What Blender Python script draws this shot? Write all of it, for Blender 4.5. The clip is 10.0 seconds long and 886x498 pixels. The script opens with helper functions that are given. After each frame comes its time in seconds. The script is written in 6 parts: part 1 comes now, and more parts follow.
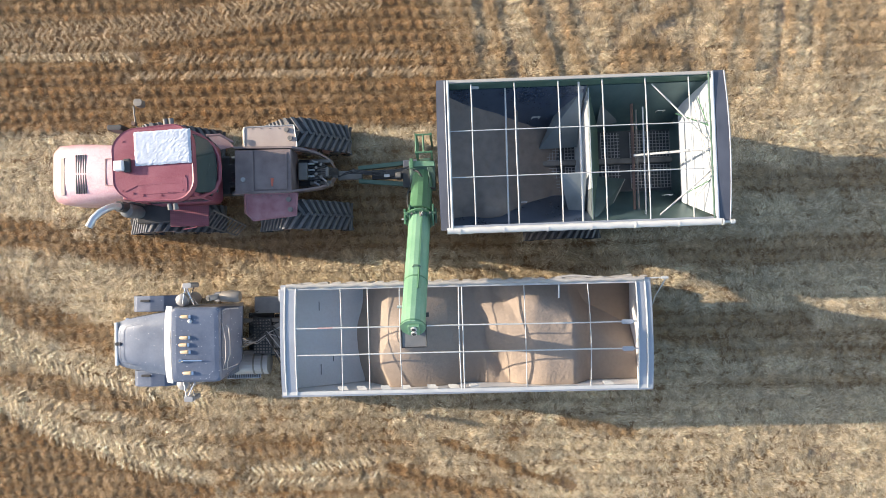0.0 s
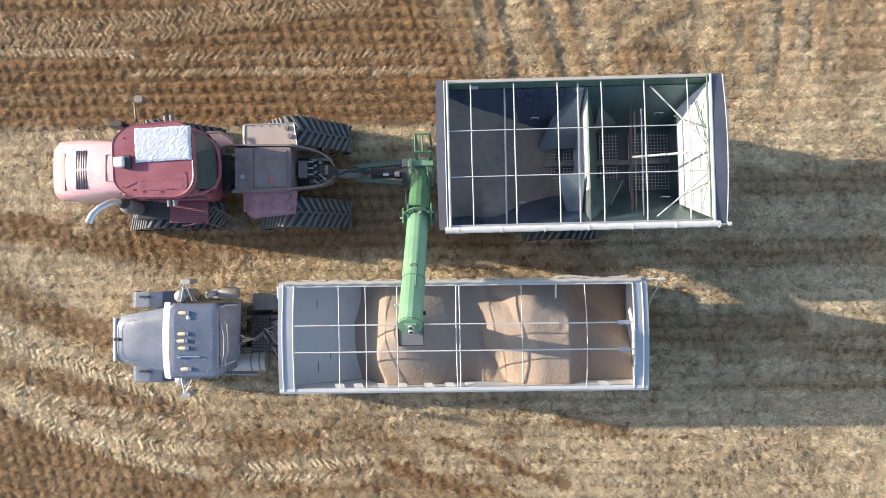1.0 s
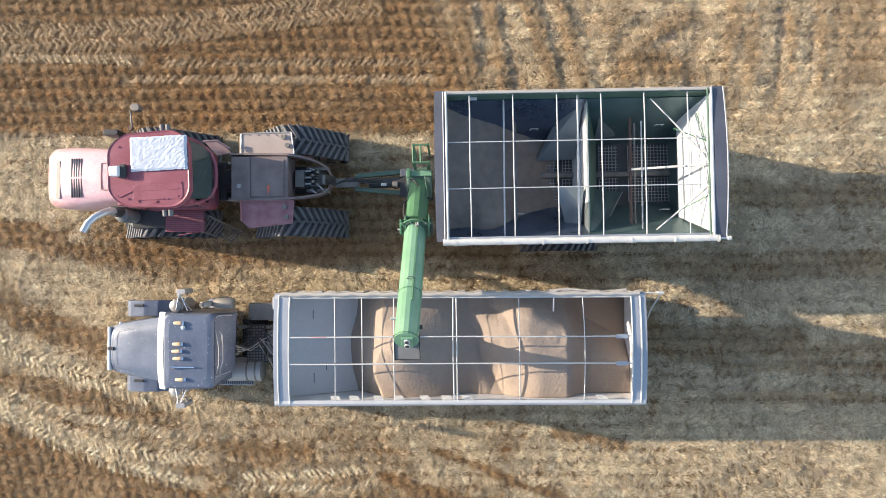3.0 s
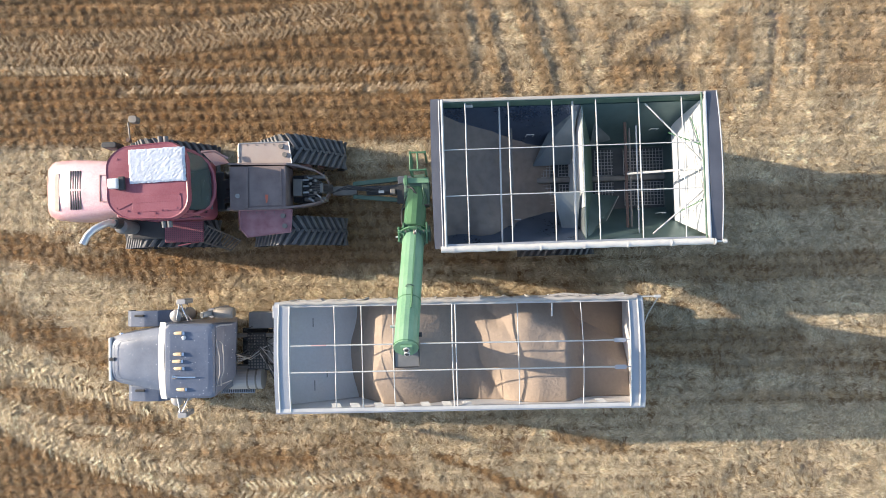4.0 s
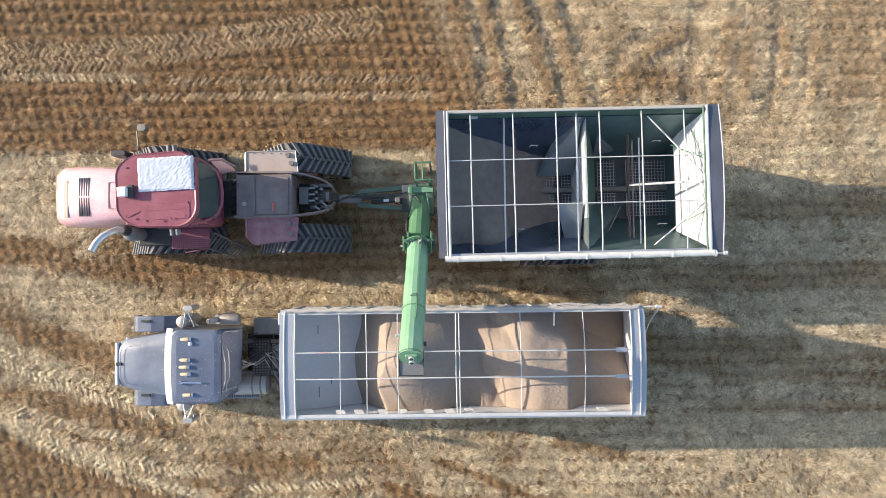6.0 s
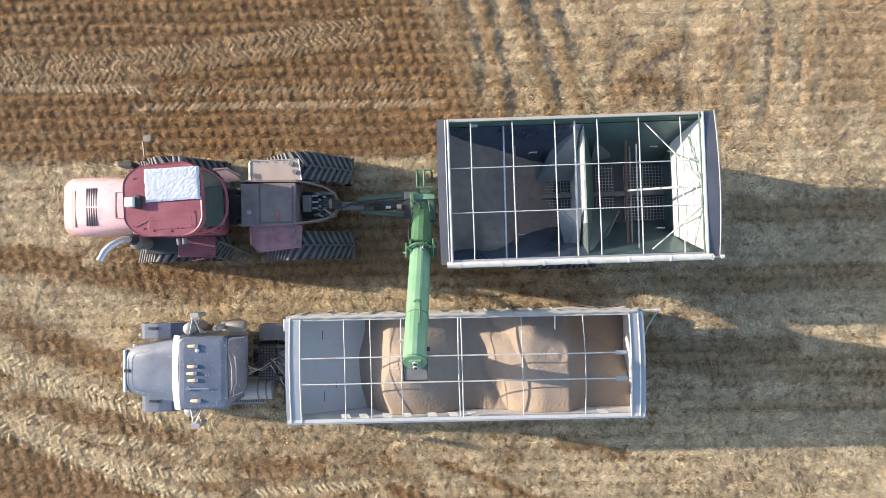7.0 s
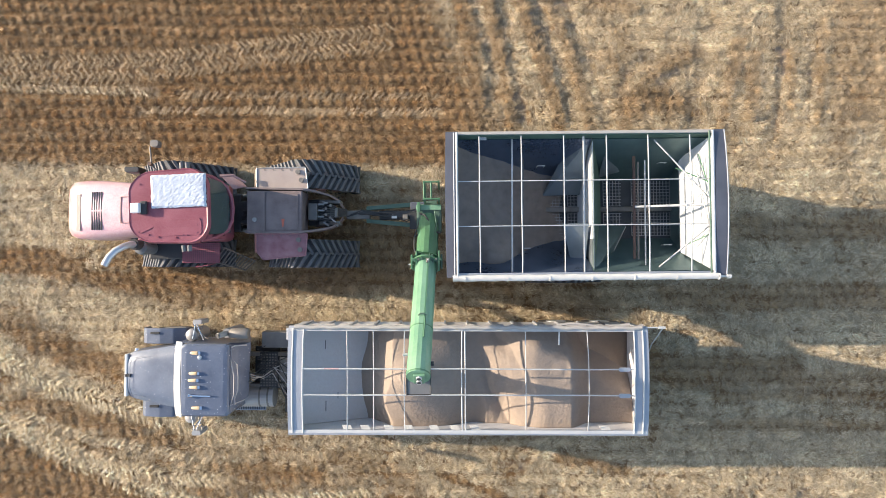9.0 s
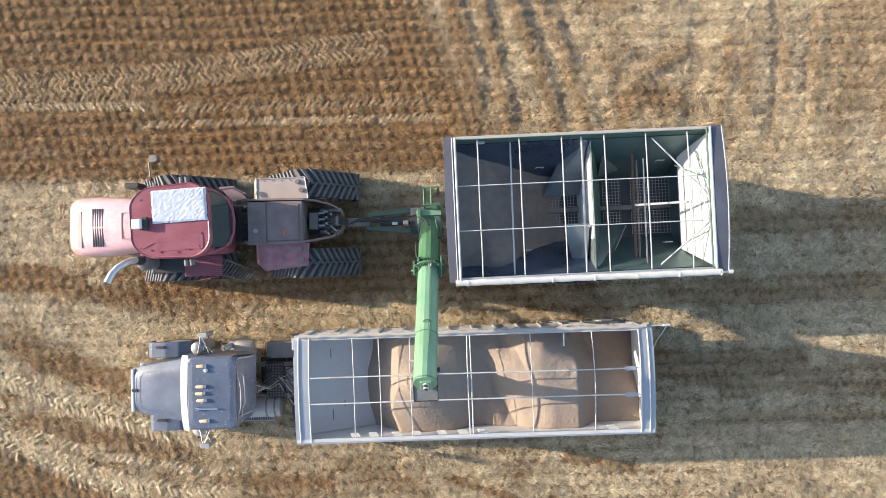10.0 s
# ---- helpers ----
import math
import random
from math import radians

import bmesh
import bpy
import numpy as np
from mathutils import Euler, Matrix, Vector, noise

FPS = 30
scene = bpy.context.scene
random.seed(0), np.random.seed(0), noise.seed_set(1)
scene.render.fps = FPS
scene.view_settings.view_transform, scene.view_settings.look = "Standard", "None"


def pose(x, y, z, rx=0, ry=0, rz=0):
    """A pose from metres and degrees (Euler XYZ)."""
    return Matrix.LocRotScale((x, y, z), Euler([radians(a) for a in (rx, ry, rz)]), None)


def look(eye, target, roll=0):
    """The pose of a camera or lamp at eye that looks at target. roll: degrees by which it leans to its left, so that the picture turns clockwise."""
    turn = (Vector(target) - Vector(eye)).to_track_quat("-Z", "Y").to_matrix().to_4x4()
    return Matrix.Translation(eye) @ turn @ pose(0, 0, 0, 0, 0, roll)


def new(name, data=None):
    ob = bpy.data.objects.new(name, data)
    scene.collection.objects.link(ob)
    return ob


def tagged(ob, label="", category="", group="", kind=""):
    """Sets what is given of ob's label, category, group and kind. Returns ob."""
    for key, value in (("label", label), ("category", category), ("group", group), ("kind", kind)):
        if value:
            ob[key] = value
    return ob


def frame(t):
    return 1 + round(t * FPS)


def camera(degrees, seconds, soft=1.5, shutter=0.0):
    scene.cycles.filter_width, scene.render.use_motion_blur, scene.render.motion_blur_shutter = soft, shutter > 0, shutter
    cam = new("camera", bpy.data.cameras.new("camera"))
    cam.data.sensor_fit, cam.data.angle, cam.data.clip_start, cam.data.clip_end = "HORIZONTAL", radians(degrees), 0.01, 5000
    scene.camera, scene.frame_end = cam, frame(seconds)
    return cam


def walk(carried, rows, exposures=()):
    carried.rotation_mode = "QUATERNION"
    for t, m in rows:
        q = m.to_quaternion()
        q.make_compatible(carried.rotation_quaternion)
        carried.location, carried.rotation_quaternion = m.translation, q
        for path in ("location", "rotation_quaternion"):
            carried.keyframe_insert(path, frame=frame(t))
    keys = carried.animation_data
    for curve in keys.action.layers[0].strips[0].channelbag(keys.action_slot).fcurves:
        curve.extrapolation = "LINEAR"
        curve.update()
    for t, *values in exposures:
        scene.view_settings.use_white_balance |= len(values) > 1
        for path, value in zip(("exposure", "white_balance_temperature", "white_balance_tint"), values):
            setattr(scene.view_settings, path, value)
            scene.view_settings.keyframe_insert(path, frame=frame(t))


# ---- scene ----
cam = camera(69.6, 10.0, soft=0.7)
EXPOSURE = 1.7
PATH = [
    (0, (0.057, -0.429, 17.716), (0.048, -0.389, 15.716), -14.0),
    (0.5, (0.111, -0.419, 17.808), (0.102, -0.378, 15.809), -13.1),
    (1, (0.098, -0.436, 17.787), (0.09, -0.398, 15.787), -12.6),
    (1.5, (0.086, -0.404, 17.734), (0.078, -0.364, 15.734), -12.0),
    (2, (0.065, -0.323, 17.749), (0.058, -0.283, 15.749), -10.2),
    (2.5, (0.105, -0.248, 17.646), (0.098, -0.208, 15.647), -9.9),
    (4, (0.154, -0.022, 17.777), (0.153, 0.019, 15.778), -2.5),
    (4.5, (0.134, 0.048, 17.737), (0.132, 0.089, 15.738), -3.3),
    (5, (0.083, 0.088, 17.745), (0.083, 0.129, 15.745), -0.3),
    (5.5, (0.064, 0.129, 17.817), (0.065, 0.171, 15.818), 1.0),
    (7, (-0.017, 0.332, 18.243), (-0.014, 0.374, 16.243), 2.9),
    (7.5, (-0.016, 0.408, 18.261), (-0.015, 0.45, 16.261), 1.2),
    (8, (-0.053, 0.511, 18.225), (-0.052, 0.55, 16.225), 0.1),
    (8.5, (-0.127, 0.586, 18.221), (-0.124, 0.625, 16.222), 3.3),
    (9, (-0.145, 0.66, 18.186), (-0.143, 0.699, 16.186), 3.1),
    (9.5, (-0.18, 0.723, 18.156), (-0.176, 0.762, 16.156), 4.2),
    (10, (-0.211, 0.807, 18.217), (-0.206, 0.843, 16.217), 6.1),
]
walk(cam, [(t, look(eye, target, roll)) for t, eye, target, roll in PATH], exposures=[(0.0, EXPOSURE), (10.0, EXPOSURE)])

SKY_STRENGTH, SUN_STRENGTH = 0.115, 3.0
LITTER, STUBBLE = 150000, 18

# world and sun: low evening sun
SUN = Vector((3.13, -0.59, -1.0)).normalized()
world = bpy.data.worlds.new("sky")
scene.world = world
world.use_nodes = True
wn = world.node_tree
sky = wn.nodes.new("ShaderNodeTexSky")
sky.sky_type, sky.sun_disc = "NISHITA", False
sky.sun_elevation = math.asin(-SUN.z)
sky.sun_rotation = math.atan2(-SUN.x, -SUN.y)
bg = next(n for n in wn.nodes if n.type == "BACKGROUND")
bg.inputs["Strength"].default_value = SKY_STRENGTH
wn.links.new(sky.outputs[0], bg.inputs["Color"])
lamp = bpy.data.lights.new("sun", "SUN")
lamp.energy, lamp.angle, lamp.color = SUN_STRENGTH, radians(0.6), (1.0, 0.86, 0.68)
sun = new("sun", lamp)
sun.matrix_world = look(-SUN * 60, (0, 0, 0))


# ---- materials ----
def material(name, colour, rough=0.6, metal=0.0, dust=0.0, dust_colour=(0.42, 0.34, 0.26), scale=3.0, vary=0.15, bump=0.15, coat=0.0, spots=0.0):
    """Painted, metal or mineral surface with grain, blotches and a film of dust."""
    m = bpy.data.materials.new(name)
    m.use_nodes = True
    t = m.node_tree
    p = t.nodes["Principled BSDF"]
    co = t.nodes.new("ShaderNodeTexCoord")
    big = t.nodes.new("ShaderNodeTexNoise")
    big.inputs["Scale"].default_value, big.inputs["Detail"].default_value = scale, 6
    fine = t.nodes.new("ShaderNodeTexNoise")
    fine.inputs["Scale"].default_value, fine.inputs["Detail"].default_value = scale * 14, 4
    for n in (big, fine):
        t.links.new(co.outputs["Object"], n.inputs["Vector"])
    ramp = t.nodes.new("ShaderNodeMapRange")
    ramp.inputs[1].default_value, ramp.inputs[2].default_value = 0.3, 0.7
    ramp.inputs[3].default_value, ramp.inputs[4].default_value = 1 - vary, 1 + vary
    t.links.new(big.outputs["Fac"], ramp.inputs[0])
    mul = t.nodes.new("ShaderNodeVectorMath")
    mul.operation = "SCALE"
    mul.inputs[0].default_value = colour
    t.links.new(ramp.outputs[0], mul.inputs["Scale"])
    film = t.nodes.new("ShaderNodeMapRange")
    film.inputs[1].default_value, film.inputs[2].default_value = 0.35, 0.75
    film.inputs[3].default_value, film.inputs[4].default_value = dust * 0.5, min(1.0, dust * 1.5)
    both = t.nodes.new("ShaderNodeMath")
    both.operation, both.inputs[1].default_value = "MULTIPLY_ADD", 0.6
    half = t.nodes.new("ShaderNodeMath")
    half.operation, half.inputs[1].default_value = "MULTIPLY", 0.4
    t.links.new(fine.outputs["Fac"], half.inputs[0])
    t.links.new(big.outputs["Fac"], both.inputs[0])
    t.links.new(half.outputs[0], both.inputs[2])
    t.links.new(both.outputs[0], film.inputs[0])
    mix = t.nodes.new("ShaderNodeMix")
    mix.data_type = "RGBA"
    t.links.new(film.outputs[0], mix.inputs[0])
    t.links.new(mul.outputs[0], mix.inputs[6])
    mix.inputs[7].default_value = (*dust_colour, 1)
    colour_out = mix.outputs[2]
    if spots:
        vor = t.nodes.new("ShaderNodeTexVoronoi")
        vor.inputs["Scale"].default_value = 13
        t.links.new(co.outputs["Object"], vor.inputs["Vector"])
        near = t.nodes.new("ShaderNodeMapRange")
        near.inputs[1].default_value, near.inputs[2].default_value = spots, spots * 0.5
        vor.inputs["Randomness"].default_value = 1.0
        t.links.new(vor.outputs["Distance"], near.inputs[0])
        thin = t.nodes.new("ShaderNodeMath")
        thin.operation, thin.inputs[1].default_value = "GREATER_THAN", 0.4
        pick = t.nodes.new("ShaderNodeSeparateColor")
        t.links.new(vor.outputs["Color"], pick.inputs[0])
        t.links.new(pick.outputs[0], thin.inputs[0])
        only = t.nodes.new("ShaderNodeMath")
        only.operation = "MULTIPLY"
        t.links.new(thin.outputs[0], only.inputs[0])
        t.links.new(near.outputs[0], only.inputs[1])
        sp = t.nodes.new("ShaderNodeMix")
        sp.data_type = "RGBA"
        t.links.new(only.outputs[0], sp.inputs[0])
        t.links.new(colour_out, sp.inputs[6])
        sp.inputs[7].default_value = (0.75, 0.76, 0.78, 1)
        colour_out = sp.outputs[2]
    t.links.new(colour_out, p.inputs["Base Color"])
    rr = t.nodes.new("ShaderNodeMapRange")
    rr.inputs[3].default_value, rr.inputs[4].default_value = max(0.05, rough - 0.12), min(1, rough + 0.15)
    t.links.new(both.outputs[0], rr.inputs[0])
    t.links.new(rr.outputs[0], p.inputs["Roughness"])
    p.inputs["Metallic"].default_value = metal
    p.inputs["Coat Weight"].default_value = coat
    if bump:
        b = t.nodes.new("ShaderNodeBump")
        b.inputs["Strength"].default_value, b.inputs["Distance"].default_value = bump, 0.01
        t.links.new(both.outputs[0], b.inputs["Height"])
        t.links.new(b.outputs["Normal"], p.inputs["Normal"])
    return m


RED = material("crimson_paint", (0.20, 0.014, 0.036), 0.45, 0, 0.24, (0.40, 0.25, 0.27), 2.2, 0.15, 0.05, 0.0)
PIPE = material("weathered_bright_pipe", (0.55, 0.57, 0.60), 0.38, 0.6, 0.2, (0.42, 0.40, 0.38), 4.0, 0.1, 0.03)
LAMP_GREY = material("grey_lamp_housing", (0.10, 0.105, 0.11), 0.5, 0, 0.25, (0.25, 0.23, 0.21), 5.0, 0.15, 0.05)
RED_DUSTY = material("dusty_red_paint", (0.24, 0.05, 0.06), 0.7, 0, 0.75, (0.44, 0.34, 0.31), 2.5, 0.15, 0.1)
# red hood paint paled to pink so the colour carries the sun's glare
HOOD_RED = material("glare_paled_red_hood", (0.46, 0.13, 0.155), 0.35, 0, 0.62, (0.72, 0.56, 0.57), 2.0, 0.08, 0.03, 0.5)
GREEN = material("green_paint", (0.022, 0.125, 0.05), 0.42, 0, 0.2, (0.30, 0.38, 0.27), 2.0, 0.15, 0.06, 0.2)
GREEN_LIGHT = material("faded_green_paint", (0.085, 0.25, 0.135), 0.45, 0, 0.33, (0.31, 0.385, 0.30), 1.6, 0.12, 0.04, 0.3)
# dark green; on the auger housing it also stands for shadow
GREEN_DARK = material("dark_green_paint", (0.03, 0.10, 0.06), 0.5, 0, 0.35, (0.17, 0.19, 0.17), 2.5, 0.2, 0.1)
# blue in the base colour stands for sky reflected by the steel
HOPPER = material("worn_sky_tinted_hopper_steel", (0.14, 0.185, 0.27), 0.28, 0.8, 0.2, (0.16, 0.17, 0.19), 1.4, 0.3, 0.05)
# pale hopper steel with the sunlight on it put into its colour
HOPPER_SUNLIT = material("sunlit_hopper_steel", (0.52, 0.54, 0.55), 0.4, 0.1, 0.2, (0.50, 0.50, 0.50), 1.2, 0.12, 0.05)
ALU = material("brushed_aluminium", (0.40, 0.42, 0.46), 0.45, 0.5, 0.35, (0.36, 0.35, 0.35), 1.5, 0.12, 0.06)
ALU_INNER = material("dusty_aluminium_wall", (0.66, 0.645, 0.64), 0.65, 0.0, 0.55, (0.52, 0.465, 0.43), 1.3, 0.15, 0.08)
WHITE = material("white_tarpaulin", (0.56, 0.55, 0.53), 0.65, 0, 0.3, (0.45, 0.41, 0.36), 3.0, 0.1, 0.2)
TARP = material("dusty_beige_tarpaulin", (0.40, 0.37, 0.34), 0.75, 0, 0.4, (0.33, 0.29, 0.25), 3.0, 0.15, 0.3)
DECK = material("mauve_grey_dusty_deck", (0.13, 0.085, 0.085), 0.7, 0.0, 0.55, (0.24, 0.195, 0.18), 2.8, 0.35, 0.12)
FENDER_DUST = material("dust_coated_paint", (0.34, 0.25, 0.22), 0.75, 0, 0.75, (0.40, 0.335, 0.295), 3.0, 0.12, 0.1)
RED_SCUFF = material("scuffed_crimson_paint", (0.21, 0.025, 0.045), 0.6, 0, 0.42, (0.40, 0.31, 0.31), 5.0, 0.2, 0.1)
# darker copy of the grain; shade deep in the hopper put into the colour
DARK_GRAIN = material("shade_darkened_grain", (0.26, 0.205, 0.165), 0.95, 0, 0.4, (0.20, 0.165, 0.14), 5.0, 0.2, 0.6)
ROD = material("pale_steel_rod", (0.50, 0.50, 0.49), 0.5, 0.1, 0.2, (0.45, 0.40, 0.36), 4.0, 0.1, 0.05)
GREY_CAP = material("grey_vinyl_cap", (0.065, 0.07, 0.092), 0.6, 0.0, 0.15, (0.16, 0.16, 0.18), 1.8, 0.15, 0.1)
BLUE_GREY = material("slate_blue_truck_paint", (0.060, 0.080, 0.130), 0.4, 0.1, 0.33, (0.20, 0.22, 0.27), 1.8, 0.15, 0.04, 0.1, 0.13)
VISOR = material("white_visor_paint", (0.62, 0.63, 0.64), 0.35, 0, 0.15, (0.5, 0.48, 0.45), 2.5, 0.05, 0.03)
RUBBER = material("dusty_black_rubber", (0.018, 0.019, 0.022), 0.75, 0, 0.17, (0.17, 0.16, 0.16), 5.0, 0.25, 0.2)
STEEL = material("dirty_steel", (0.16, 0.155, 0.15), 0.6, 0.4, 0.45, (0.26, 0.22, 0.18), 5.0, 0.25, 0.2)
CHROME = material("chrome", (0.75, 0.77, 0.80), 0.18, 1.0, 0.08, (0.5, 0.48, 0.45), 4.0, 0.05, 0.02)
DARK = material("black_plastic", (0.018, 0.018, 0.021), 0.55, 0, 0.13, (0.12, 0.11, 0.10), 4.0, 0.2, 0.1)
RUST = material("rusty_pipe", (0.11, 0.06, 0.045), 0.75, 0.1, 0.3, (0.2, 0.14, 0.12), 6.0, 0.3, 0.2)
FOIL = material("crumpled_white_sheet", (0.50, 0.53, 0.60), 0.5, 0.0, 0.3, (0.36, 0.39, 0.46), 9.0, 0.2, 0.5)
AMBER = material("amber_lens", (0.62, 0.38, 0.16), 0.3, 0, 0.5, (0.6, 0.52, 0.42), 8.0, 0.1, 0.0)
ORANGE = material("orange_red_decal", (0.5, 0.09, 0.05), 0.5, 0, 0.15, (0.5, 0.3, 0.2), 6.0, 0.1, 0.05)
TANK = material("grey_painted_tank", (0.33, 0.33, 0.34), 0.45, 0.3, 0.45, (0.38, 0.34, 0.30), 2.5, 0.15, 0.1)
GLASS = bpy.data.materials.new("tinted_glass")
GLASS.use_nodes = True
_g = GLASS.node_tree.nodes["Principled BSDF"]
_g.inputs["Base Color"].default_value = (0.075, 0.10, 0.095, 1)
_g.inputs["Roughness"].default_value = 0.08
_g.inputs["Transmission Weight"].default_value = 0.35


# ---- mesh helpers ----
ORIGIN = {}


def thing(name, base, label, category, group="", kind=""):
    """An empty at the base of a thing; its parts hang under it."""
    e = new(name)
    e.location = base
    e.empty_display_size = 0.2
    ORIGIN[e] = Vector(base)
    return tagged(e, label, category, group, kind)


def part(name, bm, mat, parent, label="", smooth=False):
    """One mesh, given in world coordinates, under a thing or a part."""
    base = ORIGIN[parent]
    bmesh.ops.recalc_face_normals(bm, faces=bm.faces)
    bmesh.ops.translate(bm, verts=bm.verts, vec=-base)
    me = bpy.data.meshes.new(name)
    bm.to_mesh(me)
    bm.free()
    if smooth:
        for f in me.polygons:
            f.use_smooth = True
        me.set_sharp_from_angle(angle=radians(42))
    me.materials.append(mat)
    ob = new(name, me)
    ob.parent = parent
    ORIGIN[ob] = base
    if label:
        tagged(ob, label)
    return ob


def lone(name, bm, mat, base, label, category, group="", kind="", smooth=False):
    """A thing of one mesh."""
    bmesh.ops.recalc_face_normals(bm, faces=bm.faces)
    bmesh.ops.translate(bm, verts=bm.verts, vec=-Vector(base))
    me = bpy.data.meshes.new(name)
    bm.to_mesh(me)
    bm.free()
    for f in me.polygons:
        f.use_smooth = smooth
    me.materials.append(mat)
    ob = new(name, me)
    ob.location = base
    ORIGIN[ob] = Vector(base)
    return tagged(ob, label, category, group, kind)


def box(x0, x1, y0, y1, z0, z1, bevel=0.0, bm=None, m=None):
    bm = bm or bmesh.new()
    made = bmesh.ops.create_cube(bm, size=1.0)["verts"]
    bmesh.ops.scale(bm, verts=made, vec=(x1 - x0, y1 - y0, z1 - z0))
    bmesh.ops.translate(bm, verts=made, vec=((x0 + x1) / 2, (y0 + y1) / 2, (z0 + z1) / 2))
    if m:
        bmesh.ops.transform(bm, matrix=m, verts=made)
    if bevel:
        edges = {e for v in made for e in v.link_edges}
        bmesh.ops.bevel(bm, geom=list(edges), offset=bevel, segments=2, affect="EDGES", profile=0.6)
    return bm


def rod(a, b, r, sides=8, bm=None, r2=None):
    """A round bar from a to b."""
    bm = bm or bmesh.new()
    a, b = Vector(a), Vector(b)
    d = b - a
    m = Matrix.Translation((a + b) / 2) @ d.to_track_quat("Z", "Y").to_matrix().to_4x4()
    bmesh.ops.create_cone(bm, cap_ends=True, segments=sides, radius1=r, radius2=r if r2 is None else r2, depth=d.length, matrix=m)
    return bm


def pipe(points, r, sides=8, bm=None):
    """A bent round bar through the points."""
    bm = bm or bmesh.new()
    pts = [Vector(p) for p in points]
    rings = []
    side = None
    for i, p in enumerate(pts):
        d = (pts[min(i + 1, len(pts) - 1)] - pts[max(i - 1, 0)]).normalized()
        if side is None:
            side = d.orthogonal().normalized()
        side = (side - d * side.dot(d)).normalized()
        up = d.cross(side)
        rings.append([bm.verts.new(p + r * (math.cos(k * 2 * math.pi / sides) * side + math.sin(k * 2 * math.pi / sides) * up)) for k in range(sides)])
    for a, b in zip(rings, rings[1:]):
        for k in range(sides):
            bm.faces.new((a[k], a[(k + 1) % sides], b[(k + 1) % sides], b[k]))
    bm.faces.new(rings[0])
    bm.faces.new(rings[-1])
    return bm


def prism(outline, axis, lo, hi, bevel=0.0, bm=None):
    """Extrudes a closed outline along x, y or z; outline gives the other two coordinates in order."""
    bm = bm or bmesh.new()
    k = "xyz".index(axis)

    def at(p, w):
        v = list(p)
        v.insert(k, w)
        return bm.verts.new(v)
    a, b = [at(p, lo) for p in outline], [at(p, hi) for p in outline]
    n = len(outline)
    made = [bm.faces.new(a), bm.faces.new(b)]
    for i in range(n):
        made.append(bm.faces.new((a[i], a[(i + 1) % n], b[(i + 1) % n], b[i])))
    if bevel:
        bmesh.ops.recalc_face_normals(bm, faces=made)
        edges = {e for f in made for e in f.edges}
        bmesh.ops.bevel(bm, geom=list(edges), offset=bevel, segments=2, affect="EDGES", profile=0.6)
    return bm


def loft(rings, bm=None, caps=True):
    """Skins a row of closed rings of equal count."""
    bm = bm or bmesh.new()
    vs = [[bm.verts.new(p) for p in r] for r in rings]
    for a, b in zip(vs, vs[1:]):
        n = len(a)
        for i in range(n):
            bm.faces.new((a[i], a[(i + 1) % n], b[(i + 1) % n], b[i]))
    if caps:
        bm.faces.new(vs[0])
        bm.faces.new(vs[-1])
    return bm


def slab(corners, thick, bm=None):
    """A flat plate of four or more corners, thickened along its normal."""
    bm = bm or bmesh.new()
    c = [Vector(p) for p in corners]
    n = (c[1] - c[0]).cross(c[2] - c[0]).normalized() * thick
    a, b = [bm.verts.new(p) for p in c], [bm.verts.new(p - n) for p in c]
    k = len(c)
    bm.faces.new(a)
    bm.faces.new(b)
    for i in range(k):
        bm.faces.new((a[i], a[(i + 1) % k], b[(i + 1) % k], b[i]))
    return bm


def rounded(cx, cy, w, d, r, n=6):
    """Outline of a rectangle with round corners."""
    pts = []
    for sx, sy, a0 in ((1, 1, 0), (-1, 1, 90), (-1, -1, 180), (1, -1, 270)):
        for i in range(n + 1):
            a = radians(a0 + 90 * i / n)
            pts.append((cx + sx * (w / 2 - r) + r * math.cos(a), cy + sy * (d / 2 - r) + r * math.sin(a)))
    return pts


# ---- ground ----
def smooth(a, lo, hi):
    t = np.clip((a - lo) / (hi - lo), 0, 1)
    return t * t * (3 - 2 * t)


def wave_noise(x, y, seed, size):
    """Soft value noise from a lattice of random numbers."""
    r = np.random.RandomState(seed).rand(64, 64)
    u, v = x / size, y / size
    i, j = np.floor(u).astype(int), np.floor(v).astype(int)
    fu, fv = u - i, v - j
    fu, fv = fu * fu * (3 - 2 * fu), fv * fv * (3 - 2 * fv)
    g = lambda a, b: r[a % 64, b % 64]
    return (g(i, j) * (1 - fu) + g(i + 1, j) * fu) * (1 - fv) + (g(i, j + 1) * (1 - fu) + g(i + 1, j + 1) * fu) * fv


def stroke(x, y, points, width, warp):
    """Soft mask along a bent line of (x, y) points."""
    best = np.full(np.shape(x), 1e9)
    for (ax, ay), (bx, by) in zip(points, points[1:]):
        dx, dy = bx - ax, by - ay
        t = np.clip(((x - ax) * dx + (y - ay) * dy) / (dx * dx + dy * dy), 0, 1)
        best = np.minimum(best, np.hypot(x - ax - t * dx, y - ay - t * dy))
    return 1 - smooth(best + warp, width * 0.45, width)


